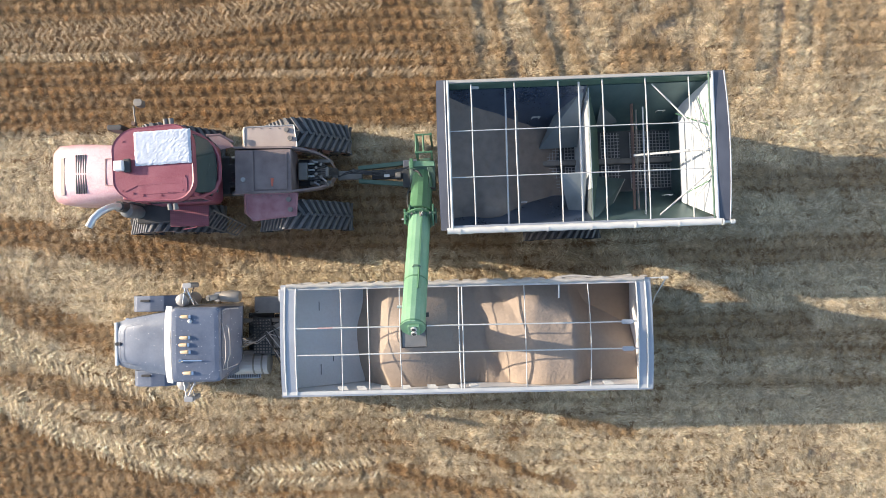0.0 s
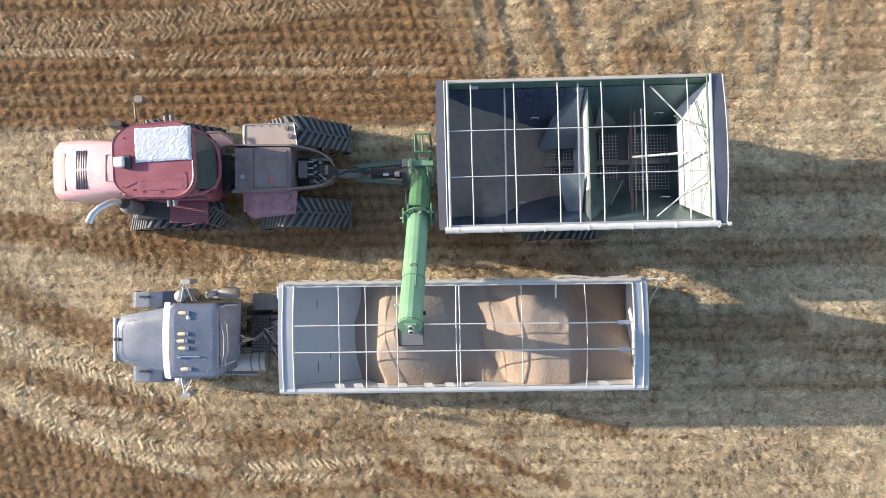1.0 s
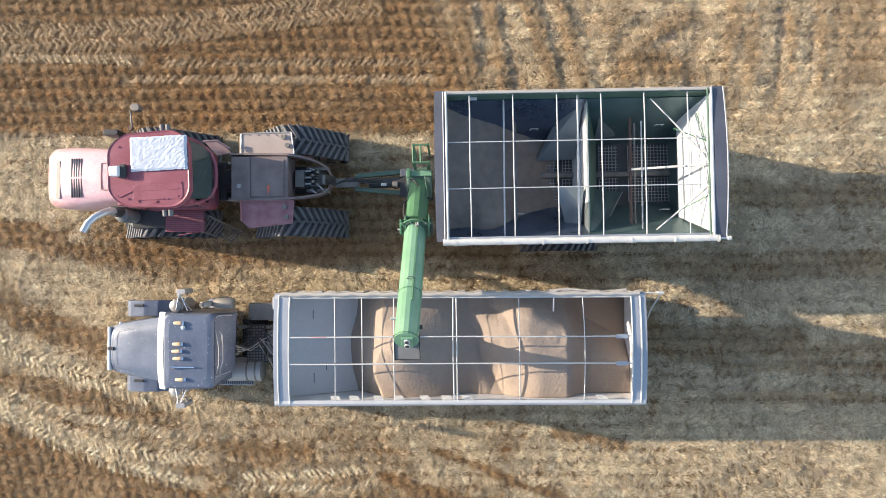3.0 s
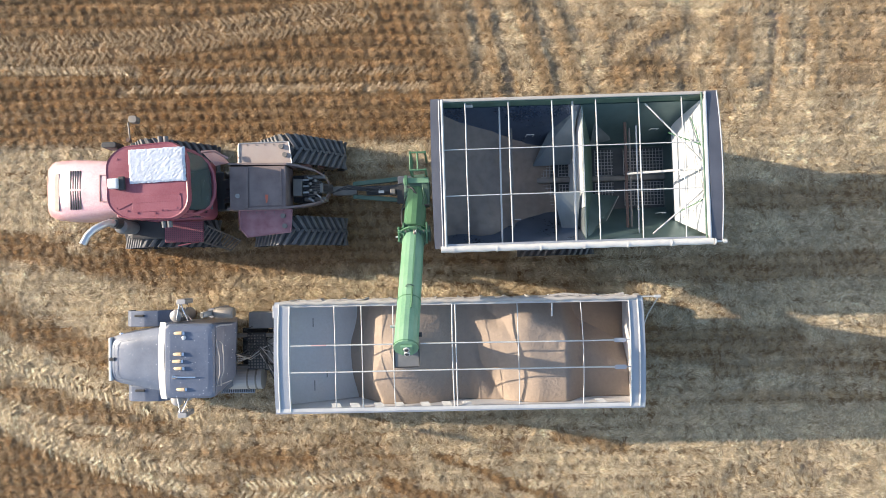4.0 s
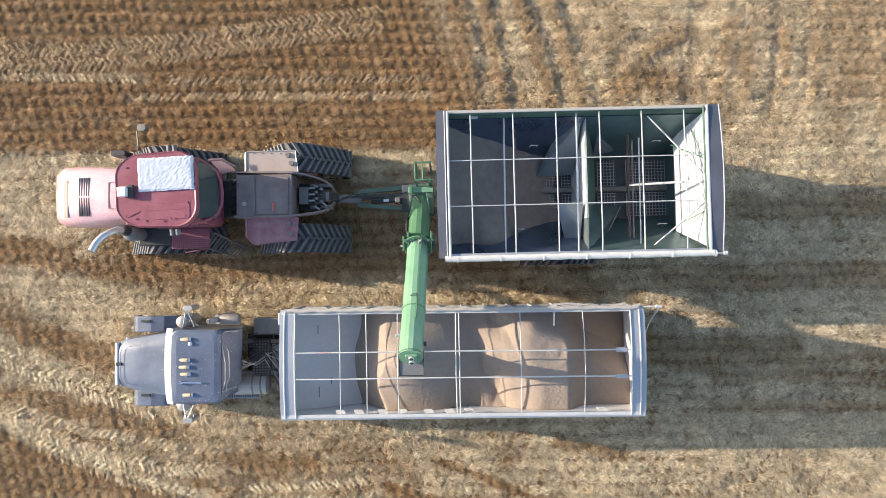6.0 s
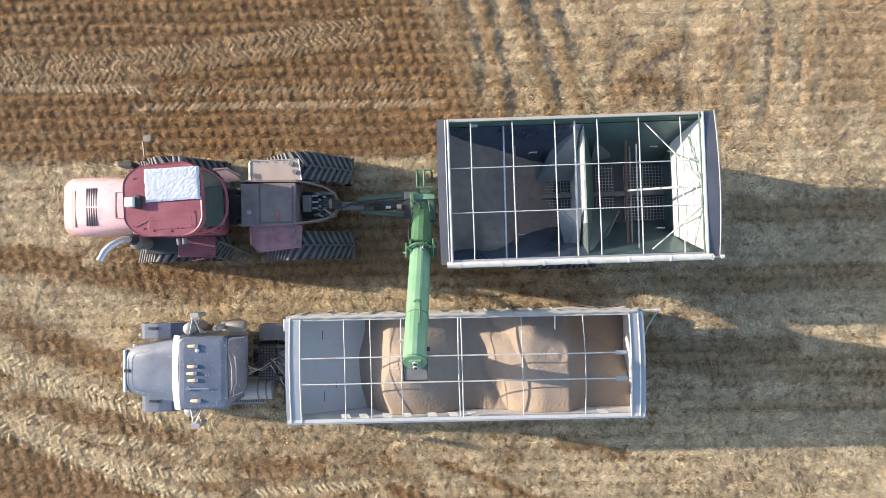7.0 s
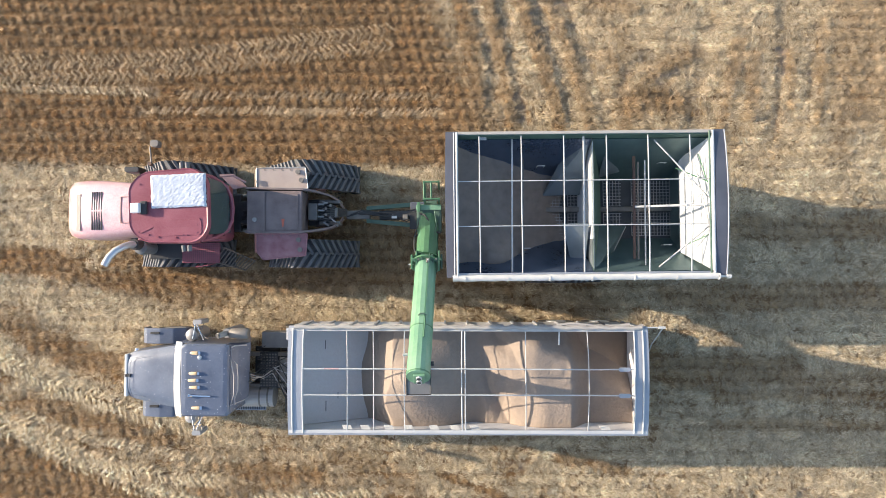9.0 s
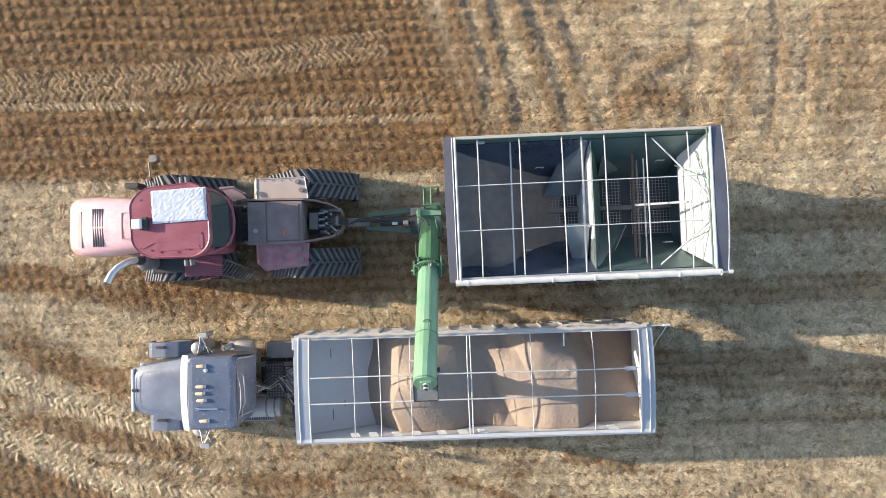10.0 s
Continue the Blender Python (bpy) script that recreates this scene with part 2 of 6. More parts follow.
# bands where tyres pressed the straw flat: line, half width, strength
PALE = (
    (((-16, 5.6), (-12.3, 5.6), (-9.9, 5.55), (-8.3, 5.45)), 0.2, 0.6),
    (((-7.6, 5.38), (-2.8, 5.36), (-0.2, 5.38)), 0.13, 0.3),
    (((-8.7, 4.94), (-4.4, 4.92), (-0.2, 4.90)), 0.12, 0.55),
    (((-16, 4.2), (-7, 4.3), (-3, 4.25)), 0.10, 0.2),
    (((-16, 3.1), (-9, 3.05), (-2, 3.1), (0.5, 3.1)), 0.4, 0.5),
    (((-16, 1.6), (-9.5, 1.7)), 0.7, 0.4),
    (((-16, -0.4), (-9, -0.75), (-4, -0.7), (-0.5, -0.6)), 0.7, 0.55),
    (((-16, -0.9), (-12.4, -2.29), (-10.83, -2.95), (-9.26, -3.46), (-8.32, -3.82), (-6.4, -4.1)), 0.42, 0.65),
    (((8.6, 2.64), (12.3, 2.62), (16, 2.62)), 0.1, 0.8),
)
# tyre prints curving through the south-west
PRINTED = (
    (((-16, -2.6), (-12.42, -4.17), (-10.85, -4.90), (-9.29, -5.48), (-7.73, -5.98), (-6.64, -6.28)), 0.24, 0.95),
    (((-16, -2.3), (-12.41, -3.90), (-11.01, -4.59), (-9.29, -5.20), (-7.72, -5.56), (-6.39, -5.62)), 0.17, 0.75),
    (((-12.3, -3.6), (-10.06, -4.42), (-8.34, -4.69), (-7.24, -4.98), (-5.83, -5.01)), 0.15, 0.5),
    (((-5.38, -6.06), (-3.81, -6.00), (-2.09, -5.87)), 0.17, 0.75),
    (((-5.54, -6.37), (-3.04, -6.42), (-1.79, -6.29)), 0.17, 0.7),
)
# stretches where brown stubble still stands
BROWN = (
    (((-16, 0.9), (-12.37, 0.70), (-11.43, 0.52), (-10.0, 0.17), (-8.43, -0.10), (-6.4, -0.5)), 0.33, 0.85),
    (((-16, 0.2), (-12.39, -1.03), (-11.45, -1.68), (-10.5, -2.17), (-9.4, -2.36)), 0.33, 0.75),
    (((-12.2, -3.45), (-9.5, -3.95), (-8.0, -4.25)), 0.3, 0.7),
    (((-6.62, -5.12), (-5.37, -5.29), (-3.65, -5.37)), 0.2, 0.7),
    (((-3.17, -4.84), (-2.08, -5.09), (-1.15, -5.50)), 0.22, 0.4),
    (((-8, -5.75), (-4, -5.75), (-1.2, -5.65)), 0.12, 0.4),
    (((5.2, 5.1), (5.75, 5.3), (6.56, 5.2)), 0.4, 0.75),
    (((-0.21, -5.37), (1.03, -5.78), (2.27, -6.32), (3.35, -6.68)), 0.12, 0.95),
    (((3.24, -4.9), (4.33, -5.0), (4.95, -5.25)), 0.16, 0.6),
    (((-2.0, -6.7), (0.2, -6.95), (1.4, -7.3)), 0.25, 0.45),
)
# first two bands darken the tractor's shadow; the rest are standing stubble
BROWN_EAST = (
    (((-9.0, 1.0), (-5.0, 1.3), (-0.8, 1.4)), 0.85, 0.6),
    (((-8.6, 0.25), (-5.0, 0.1), (-1.0, 0.35), (1.5, 0.2)), 0.4, 0.7),
    (((-1.63, -6.03), (-0.54, -6.45), (0.54, -6.81)), 0.13, 0.95),
    (((-0.85, -6.36), (1.63, -6.88), (2.6, -7.2)), 0.12, 0.9),
    (((7.3, 1.62), (9, 1.61), (16, 1.58)), 0.3, 0.55),
    (((6.2, -0.27), (9, -0.28), (16, -0.3)), 0.32, 0.55),
    (((5.7, -2.3), (6.12, -2.39), (8, -2.4), (9.7, -2.41)), 0.42, 0.6),
    (((9.0, -2.6), (12, -2.7), (16, -2.7)), 0.2, 0.4),
    (((7.6, -3.1), (10, -3.1), (16, -3.12)), 0.13, 0.5),
    (((7.6, -3.95), (10, -3.96), (16, -3.98)), 0.13, 0.45),
)
# golden strips left standing between the north-eastern ruts
GOLD = (
    (((0.25, 8.9), (0.32, 8.3), (0.53, 7.31), (0.75, 6.32), (0.8, 5.2), (0.6, 4.4)), 0.34, 0.95),
    (((0.95, 8.9), (1.05, 8.28), (1.44, 6.79), (1.69, 5.31), (1.8, 4.5)), 0.2, 0.85),
    (((1.85, 8.9), (2.03, 8.25), (2.70, 6.42), (3.06, 5.11), (3.2, 4.3)), 0.22, 0.9),
    (((2.7, 8.9), (2.89, 8.22), (3.52, 6.56), (3.95, 5.08), (4.1, 4.3)), 0.19, 0.75),
    (((3.9, 8.5), (4.3, 8.2), (5.2, 7.9)), 0.3, 0.7),
    (((4.5, 6.6), (4.75, 6.2)), 0.22, 0.6),
    (((7.02, 6.58), (6.11, 6.19), (5.51, 5.60), (5.17, 5.04), (5.0, 4.3)), 0.24, 0.7),
    (((8.3, 6.9), (8.24, 6.58), (8.04, 5.61), (7.73, 4.15)), 0.2, 0.8),
    (((8.75, 6.5), (8.7, 5.6), (8.6, 4.9)), 0.26, 0.75),
    (((9.83, 6.63), (9.75, 5.06)), 0.15, 0.75),
    (((10.78, 7.6), (10.71, 7.16), (10.57, 4.71)), 0.13, 0.7),
)
# crushed ruts that show grey soil
RUTS = (
    (((0.62, 8.6), (0.85, 7.6), (1.23, 6.14), (1.12, 5.33)), 0.2, 0.75),
    (((1.35, 8.9), (1.43, 8.26), (1.59, 7.28), (1.95, 5.79), (2.1, 4.7)), 0.2, 0.8),
    (((2.2, 8.9), (2.35, 8.24), (2.88, 6.91), (3.25, 5.92), (3.45, 4.8)), 0.2, 0.8),
    (((3.1, 8.6), (3.24, 8.04), (3.85, 6.72), (4.33, 5.56), (4.5, 4.6)), 0.19, 0.75),
    (((4.08, 6.38), (4.29, 5.56)), 0.2, 0.7),
    (((5.55, 6.53), (5.09, 6.11), (4.86, 5.54)), 0.2, 0.8),
    (((7.50, 6.47), (6.59, 6.14), (5.93, 5.80)), 0.17, 1.0),
    (((7.35, 7.6), (7.25, 6.7), (7.03, 5.64), (6.96, 4.82), (7.13, 4.08)), 0.27, 0.75),
    (((8.47, 6.25), (8.35, 5.27)), 0.09, 0.6),
    (((9.6, 8.3), (9.56, 7.77), (9.53, 6.21), (9.40, 5.24), (9.15, 4.27)), 0.19, 0.85),
    (((10.46, 6.5), (10.31, 5.4)), 0.15, 0.85),
    (((2.9, -6.5), (3.6, -6.75), (4.4, -7.1)), 0.2, 0.5),
    (((-0.9, -4.75), (1.0, -4.95), (2.2, -5.15)), 0.12, 0.5),
    (((10, -5.9), (11.5, -6.3), (14, -6.9)), 0.25, 0.6),
)


def field(x, y):
    """Stubble field: cover of pale straw, standing stubble (clumps), bare soil, relief and brownness at x, y."""
    x, y = np.asarray(x, float), np.asarray(y, float)
    warp = (wave_noise(x, y, 3, 2.3) - 0.5) * 0.5
    warp2 = (wave_noise(x, y, 4, 0.9) - 0.5) * 0.16 + (wave_noise(x, y, 14, 0.3) - 0.5) * 0.16
    straw = 0.56 + 0.45 * (wave_noise(x, y, 5, 1.6) - 0.5) + 0.45 * (wave_noise(x, y, 6, 0.45) - 0.5)
    nw = smooth(y + 0.4 * warp, 3.3, 3.55) * (1 - smooth(x + 3 * warp + 0.3 * (y - 5), -0.2, 1.5))
    tread = nw * smooth(y - 0.13 * np.maximum(x + 9, 0), 5.7, 5.95) * (1 - smooth(y - 0.13 * np.maximum(x + 9, 0), 6.45, 6.75)) * (1 - smooth(x, -3.5, -0.5))
    sw = smooth(-(y + 0.36 * (x + 12.5)) + 0.3 * warp, 4.45, 4.75) * (1 - smooth(x + warp, -7.0, -5.5))
    brown = np.clip(0.95 * nw - 0.1 * tread + 0.8 * sw, 0, 1)
    for points, width, amount in BROWN + BROWN_EAST:
        brown = np.maximum(brown, amount * stroke(x, y, points, width * 1.5, warp2 * min(1.5, 5 * width)))
    for points, width, amount in PRINTED:
        brown = np.maximum(brown, (1.6 * amount - 0.6) * stroke(x, y, [(a, b - 0.32) for a, b in points], 0.22, warp2 * 0.6))
    gold = np.zeros_like(x)
    for points, width, amount in GOLD:
        gold = np.maximum(gold, 0.74 * amount * stroke(x, y, points, width * 1.15, warp2 * 0.7))
    brown = np.maximum(brown, gold)
    brown = np.maximum(brown, 0.14 * smooth(x, 0.2, 1.2) * smooth(y, 3.2, 3.9))
    brown = np.maximum(brown, 0.5 * smooth(x, 10.6, 11.2) * smooth(y, 4.3, 4.8))
    south = smooth(-(y + 0.22 * (x + 12.5)), 2.6, 3.4) * (1 - smooth(x + 2 * warp, -2.5, 0.5)) * smooth(-y, 3.6, 4.2)
    brown = np.maximum(brown, 0.24 * south)
    pale = np.zeros_like(x)
    for points, width, amount in PALE + PRINTED:
        pale = np.maximum(pale, amount * stroke(x, y, points, width, warp2))
    ruts = np.zeros_like(x)
    for points, width, amount in RUTS:
        ruts = np.maximum(ruts, amount * stroke(x, y, points, width * 1.2, warp2 * 0.8))
    ruts = ruts * (0.6 + 0.7 * wave_noise(x, y, 9, 0.4))
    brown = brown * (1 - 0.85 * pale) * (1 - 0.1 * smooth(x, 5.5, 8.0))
    straw = straw - 0.25 * brown + 0.5 * pale
    # lugs of the tyres printed across the tracks
    vee = np.abs(((y - 0.11 * x) / 0.62) % 1 - 0.5)
    lug = 0.5 + 0.5 * np.sin(2 * np.pi * (x + 0.9 * vee) / 0.34)
    lug2 = 0.5 + 0.5 * np.sin(2 * np.pi * (x + 0.55 * y + 0.2 * warp) / 0.30)
    # mask of the machines' shadow to the east; flattens straw tone inside it
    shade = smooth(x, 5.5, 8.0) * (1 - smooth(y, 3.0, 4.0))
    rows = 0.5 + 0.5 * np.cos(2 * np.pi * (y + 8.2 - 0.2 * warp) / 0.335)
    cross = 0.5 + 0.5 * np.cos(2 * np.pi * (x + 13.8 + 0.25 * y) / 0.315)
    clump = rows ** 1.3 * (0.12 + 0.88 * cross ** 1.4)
    east = smooth(x, 0.2, 1.2) * smooth(y, 3.2, 3.9)
    stand = 0.45 * (1 - brown) * (0.4 + 0.6 * rows) + brown * (0.2 + 0.8 * clump)
    stand = stand * (1 - 0.75 * pale) - 0.7 * ruts - 0.8 * tread
    straw = straw - 0.3 * ruts
    straw = straw * (1 - tread) + tread * (0.10 + 0.5 * lug)
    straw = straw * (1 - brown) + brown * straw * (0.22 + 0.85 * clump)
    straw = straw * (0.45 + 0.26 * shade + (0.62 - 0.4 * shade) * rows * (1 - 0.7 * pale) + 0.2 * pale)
    straw = straw - 0.5 * pale * (1 - lug2) * (1 - smooth(np.abs(pale - 0.8), 0.1, 0.4))
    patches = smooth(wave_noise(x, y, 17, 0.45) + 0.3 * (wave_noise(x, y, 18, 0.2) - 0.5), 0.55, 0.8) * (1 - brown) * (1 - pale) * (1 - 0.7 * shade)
    straw = straw - 0.2 * patches + 0.2 * east
    stand = np.clip(stand + 0.15 * patches, 0, 1)
    straw = np.clip(straw, 0.02, 1)
    bare = np.clip(0.52 * ruts + 0.1 * tread * (1 - lug), 0, 1)
    height = 0.06 * stand - 0.022 * ruts + 0.05 * gold + 0.03 * tread * lug + 0.03 * (wave_noise(x, y, 12, 0.3) - 0.5) + 0.05 * (wave_noise(x, y, 13, 1.8) - 0.5) - 0.045 * pale
    return straw, stand, bare, height, np.clip(brown + 0.2 * patches, 0, 1), np.clip(tread + 0.5 * pale, 0, 1)


def ground_sheet():
    fine_x, fine_y = np.arange(-15.0, 15.01, 0.07), np.arange(-10.0, 10.01, 0.07)
    far = 15.0 + np.cumsum(0.07 * 1.32 ** np.arange(1, 34))
    farY = far - 5.0
    xs = np.concatenate([-far[::-1], fine_x, far])
    ys = np.concatenate([-farY[::-1], fine_y, farY])
    X, Y = np.meshgrid(xs, ys, indexing="ij")
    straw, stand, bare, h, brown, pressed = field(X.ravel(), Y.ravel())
    fade = np.clip(1 - (np.hypot(X.ravel(), Y.ravel()) - 18) / 30, 0, 1)
    co = np.stack([X.ravel(), Y.ravel(), h * fade], 1)
    nx, ny = len(xs), len(ys)
    i = np.arange(nx * ny).reshape(nx, ny)
    quads = np.stack([i[:-1, :-1], i[1:, :-1], i[1:, 1:], i[:-1, 1:]], -1).reshape(-1, 4)
    me = bpy.data.meshes.new("ground")
    me.vertices.add(len(co))
    me.vertices.foreach_set("co", co.ravel())
    me.loops.add(quads.size)
    me.loops.foreach_set("vertex_index", quads.ravel())
    me.polygons.add(len(quads))
    me.polygons.foreach_set("loop_start", np.arange(0, quads.size, 4))
    me.update(calc_edges=True)
    me.polygons.foreach_set("use_smooth", np.ones(len(quads), bool))
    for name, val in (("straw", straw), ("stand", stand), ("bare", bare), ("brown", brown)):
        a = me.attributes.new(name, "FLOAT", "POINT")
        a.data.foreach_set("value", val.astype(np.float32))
    m = bpy.data.materials.new("stubble_soil")
    m.use_nodes = True
    t = m.node_tree
    p = t.nodes["Principled BSDF"]
    p.inputs["Roughness"].default_value = 0.95
    p.inputs["Specular IOR Level"].default_value = 0.1

    def attr(n):
        a = t.nodes.new("ShaderNodeAttribute")
        a.attribute_name = n
        return a.outputs["Fac"]

    def mixed(f, a, b):
        k = t.nodes.new("ShaderNodeMix")
        k.data_type = "RGBA"
        t.links.new(f, k.inputs[0])
        for s, v in ((6, a), (7, b)):
            if isinstance(v, tuple):
                k.inputs[s].default_value = (*v, 1)
            else:
                t.links.new(v, k.inputs[s])
        return k.outputs[2]
    co_n = t.nodes.new("ShaderNodeTexCoord")
    n1 = t.nodes.new("ShaderNodeTexNoise")
    n1.inputs["Scale"].default_value, n1.inputs["Detail"].default_value = 22, 8
    n2 = t.nodes.new("ShaderNodeTexNoise")
    n2.inputs["Scale"].default_value, n2.inputs["Detail"].default_value = 2.2, 6
    for n in (n1, n2):
        t.links.new(co_n.outputs["Object"], n.inputs["Vector"])
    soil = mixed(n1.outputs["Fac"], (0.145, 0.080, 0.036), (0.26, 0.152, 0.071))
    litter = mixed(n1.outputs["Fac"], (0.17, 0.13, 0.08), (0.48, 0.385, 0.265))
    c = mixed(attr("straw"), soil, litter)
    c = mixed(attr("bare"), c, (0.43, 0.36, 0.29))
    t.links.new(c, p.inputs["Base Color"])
    b = t.nodes.new("ShaderNodeBump")
    b.inputs["Strength"].default_value, b.inputs["Distance"].default_value = 0.6, 0.03
    t.links.new(n1.outputs["Fac"], b.inputs["Height"])
    t.links.new(b.outputs["Normal"], p.inputs["Normal"])
    me.materials.append(m)
    return tagged(new("ground", me), "harvested field of brown stubble, straw litter and tyre ruts", "field", kind="structure")


ground = ground_sheet()


def blade_mesh(name, tufts, blades, standing, rs, label, tight=0.035):
    """Fans of straw blades, one fan for each tuft (x, y, height, angle, light, brown, straw, stand), as one mesh."""
    x, y, h, ang0, light, brown, straw, stand = tufts
    n = len(x)
    rep = lambda q: np.repeat(q, blades)
    m = n * blades
    bx, by, bh = rep(x), rep(y), rep(h)
    if standing:
        ang = rs.uniform(0, 2 * np.pi, m)
        tilt = np.clip(rs.normal(0.95, 0.28, m), 0.25, 1.5)
        length = rs.uniform(0.065, 0.125, m) * rep(0.7 + 0.5 * stand)
        width = rs.uniform(0.010, 0.018, m)
        spread = 0.035
        lift = np.zeros(m)
    else:
        ang = rep(ang0) + rs.normal(0, 0.40, m)
        tilt = np.abs(rs.normal(0.22, 0.2, m))
        length = rs.uniform(0.06, 0.135, m)
        width = rs.uniform(0.010, 0.019, m)
        spread = tight
        lift = rep(rs.uniform(0.0, 0.055, n)) + rs.uniform(0, 0.012, m)
    bx, by = bx + rs.normal(0, spread, m), by + rs.normal(0, spread, m)
    d = np.stack([np.cos(ang) * np.cos(tilt), np.sin(ang) * np.cos(tilt), np.sin(tilt)], 1)
    s = np.stack([-np.sin(ang), np.cos(ang), np.zeros(m)], 1)
    base = np.stack([bx, by, bh + lift], 1)
    w = (width / 2)[:, None] * s
    tip = base + d * length[:, None]
    co = np.stack([base - w, base + w, tip], 1).reshape(-1, 3)
    pale = np.array([0.80, 0.665, 0.47])
    gold = np.array([0.56, 0.425, 0.25])
    rust = np.array([0.425, 0.262, 0.128])
    tan = np.array([0.475, 0.30, 0.147])
    k = rs.rand(m)[:, None]
    b = rep(brown)[:, None]
    g = rep(light)[:, None]
    if standing:
        col = (gold * (1 - b) + rust * b) * (0.82 + 0.34 * k) * g
    else:
        old = (rs.rand(m) < 0.3)[:, None]
        fresh = rep(0.62 + 0.44 * straw)[:, None]
        col = (np.where(old, gold, pale) * (1 - 0.9 * b) + tan * 0.9 * b) * (0.78 + 0.34 * k + (1 - b) * (0.3 * k - 0.14)) * g * fresh
    col = np.concatenate([np.clip(col, 0.02, 0.9), np.ones((m, 1))], 1)
    me = bpy.data.meshes.new(name)
    me.vertices.add(3 * m)
    me.vertices.foreach_set("co", co.ravel())
    me.loops.add(3 * m)
    me.loops.foreach_set("vertex_index", np.arange(3 * m))
    me.polygons.add(m)
    me.polygons.foreach_set("loop_start", np.arange(0, 3 * m, 3))
    me.update(calc_edges=True)
    a = me.attributes.new("tone", "FLOAT_COLOR", "POINT")
    a.data.foreach_set("color", np.repeat(col, 3, 0).astype(np.float32).ravel())
    me.materials.append(STRAW)
    return tagged(new(name, me), label, "straw", kind="stuff")


def straw_mesh(name, x0, x1, y0, y1, tufts, blades, standing, seed, label):
    """Straw or stubble scattered as the field asks for it."""
    rs = np.random.RandomState(seed)
    n = tufts * 2
    x, y = rs.uniform(x0, x1, n), rs.uniform(y0, y1, n)
    straw, stand, bare, h, brown, pressed = field(x, y)
    want = (0.08 + 1.05 * straw) * (1 - 0.55 * bare) * (1 - 0.75 * smooth(pressed, 0.55, 0.95)) > rs.rand(n)
    x, y, straw, stand, bare, h, brown = (a[want][:tufts] for a in (x, y, straw, stand, bare, h, brown))
    n = len(x)
    flow = 0.75 * np.sign(np.sin(np.pi * (y + 8.03) / 0.335)) + (wave_noise(x, y, 21, 0.6) - 0.5) * 3 + (wave_noise(x, y, 22, 0.2) - 0.5) * 2
    ang = np.where(rs.rand(n) < 0.72, flow, rs.uniform(0, 2 * np.pi, n))
    light = np.clip(rs.normal(1.0, 0.14, n) + 0.4 * (wave_noise(x, y, 23, 0.2) - 0.5), 0.45, 1.6)
    return blade_mesh(name, (x, y, h, ang, light, brown, straw, stand), blades, standing, rs, label)


def stubble_rows(name, x0, x1, y0, y1, per_clump, blades, seed, label):
    """Standing stubble in drilled rows, bunched into clumps where wheels have passed over."""
    rs = np.random.RandomState(seed)
    gx, gy = np.meshgrid(np.arange(x0, x1, 0.315), np.arange(y0, y1, 0.335), indexing="ij")
    gx, gy = np.repeat(gx.ravel(), per_clump), np.repeat(gy.ravel(), per_clump)
    n = len(gx)
    x = gx - 0.25 * gy % 0.315 + rs.normal(0, 0.052, n)
    y = gy + rs.normal(0, 0.05, n) + 0.10 * (wave_noise(gx, gy, 3, 2.3) - 0.5)
    straw, stand, bare, h, brown, pressed = field(x, y)
    want = (1 - 0.9 * smooth(pressed, 0.4, 0.8)) * (0.3 * (1 - brown) + brown) * (1 - 0.7 * bare) * (1 - 0.6 * smooth(straw, 0.6, 0.9)) > rs.rand(n)
    x, y, straw, stand, h, brown = (q[want] for q in (x, y, straw, stand, h, brown))
    light = np.clip(rs.normal(1.05, 0.1, len(x)) + 0.35 * (wave_noise(x, y, 26, 0.16) - 0.5), 0.5, 1.6)
    return blade_mesh(name, (x, y, h, 0 * x, light, brown, straw, 0.6 + 0 * x), blades, True, rs, label)


def pressed_straw(name, lines, label):
    """Herringbone of flattened straw left by tyre lugs along the lines (points, tone, brown, side)."""
    rs = np.random.RandomState(77)
    xs, ys, an, li, br = [], [], [], [], []
    for points, tone, brown, side in lines:
        for (ax, ay), (bx, by) in zip(points, points[1:]):
            length = math.hypot(bx - ax, by - ay)
            turn = math.atan2(by - ay, bx - ax)
            for k in range(round(length / 0.175)):
                f = k * 0.175 / length
                kx, ky = rs.normal(0, 0.016), rs.normal(0, 0.016)
                lug_tone = tone * rs.uniform(0.8, 1.25)
                if rs.rand() < 0.06:
                    continue
                for j in range(5):
                    off = (j - 2) * 0.042
                    xs.append(ax + (bx - ax) * f - math.sin(turn) * off + math.cos(turn) * off * 0.8 * side + kx)
                    ys.append(ay + (by - ay) * f + math.cos(turn) * off + math.sin(turn) * off * 0.8 * side + ky)
                    an.append(turn + side * 0.9 + rs.normal(0, 0.18))
                    li.append(lug_tone * rs.uniform(0.85, 1.15))
                    br.append(brown)
    x, y = np.array(xs), np.array(ys)
    h = field(x, y)[3] + 0.02
    one = np.ones(len(x))
    return blade_mesh(name, (x, y, h, np.array(an), np.array(li), np.array(br), 0.85 * one, 0.5 * one), 9, False, rs, label, 0.02)


STRAW = bpy.data.materials.new("dry_straw")
STRAW.use_nodes = True
_t = STRAW.node_tree
_p = _t.nodes["Principled BSDF"]
_p.inputs["Roughness"].default_value = 0.62
_p.inputs["Specular IOR Level"].default_value = 0.25
_a = _t.nodes.new("ShaderNodeAttribute")
_a.attribute_name = "tone"
_t.links.new(_a.outputs["Color"], _p.inputs["Base Color"])
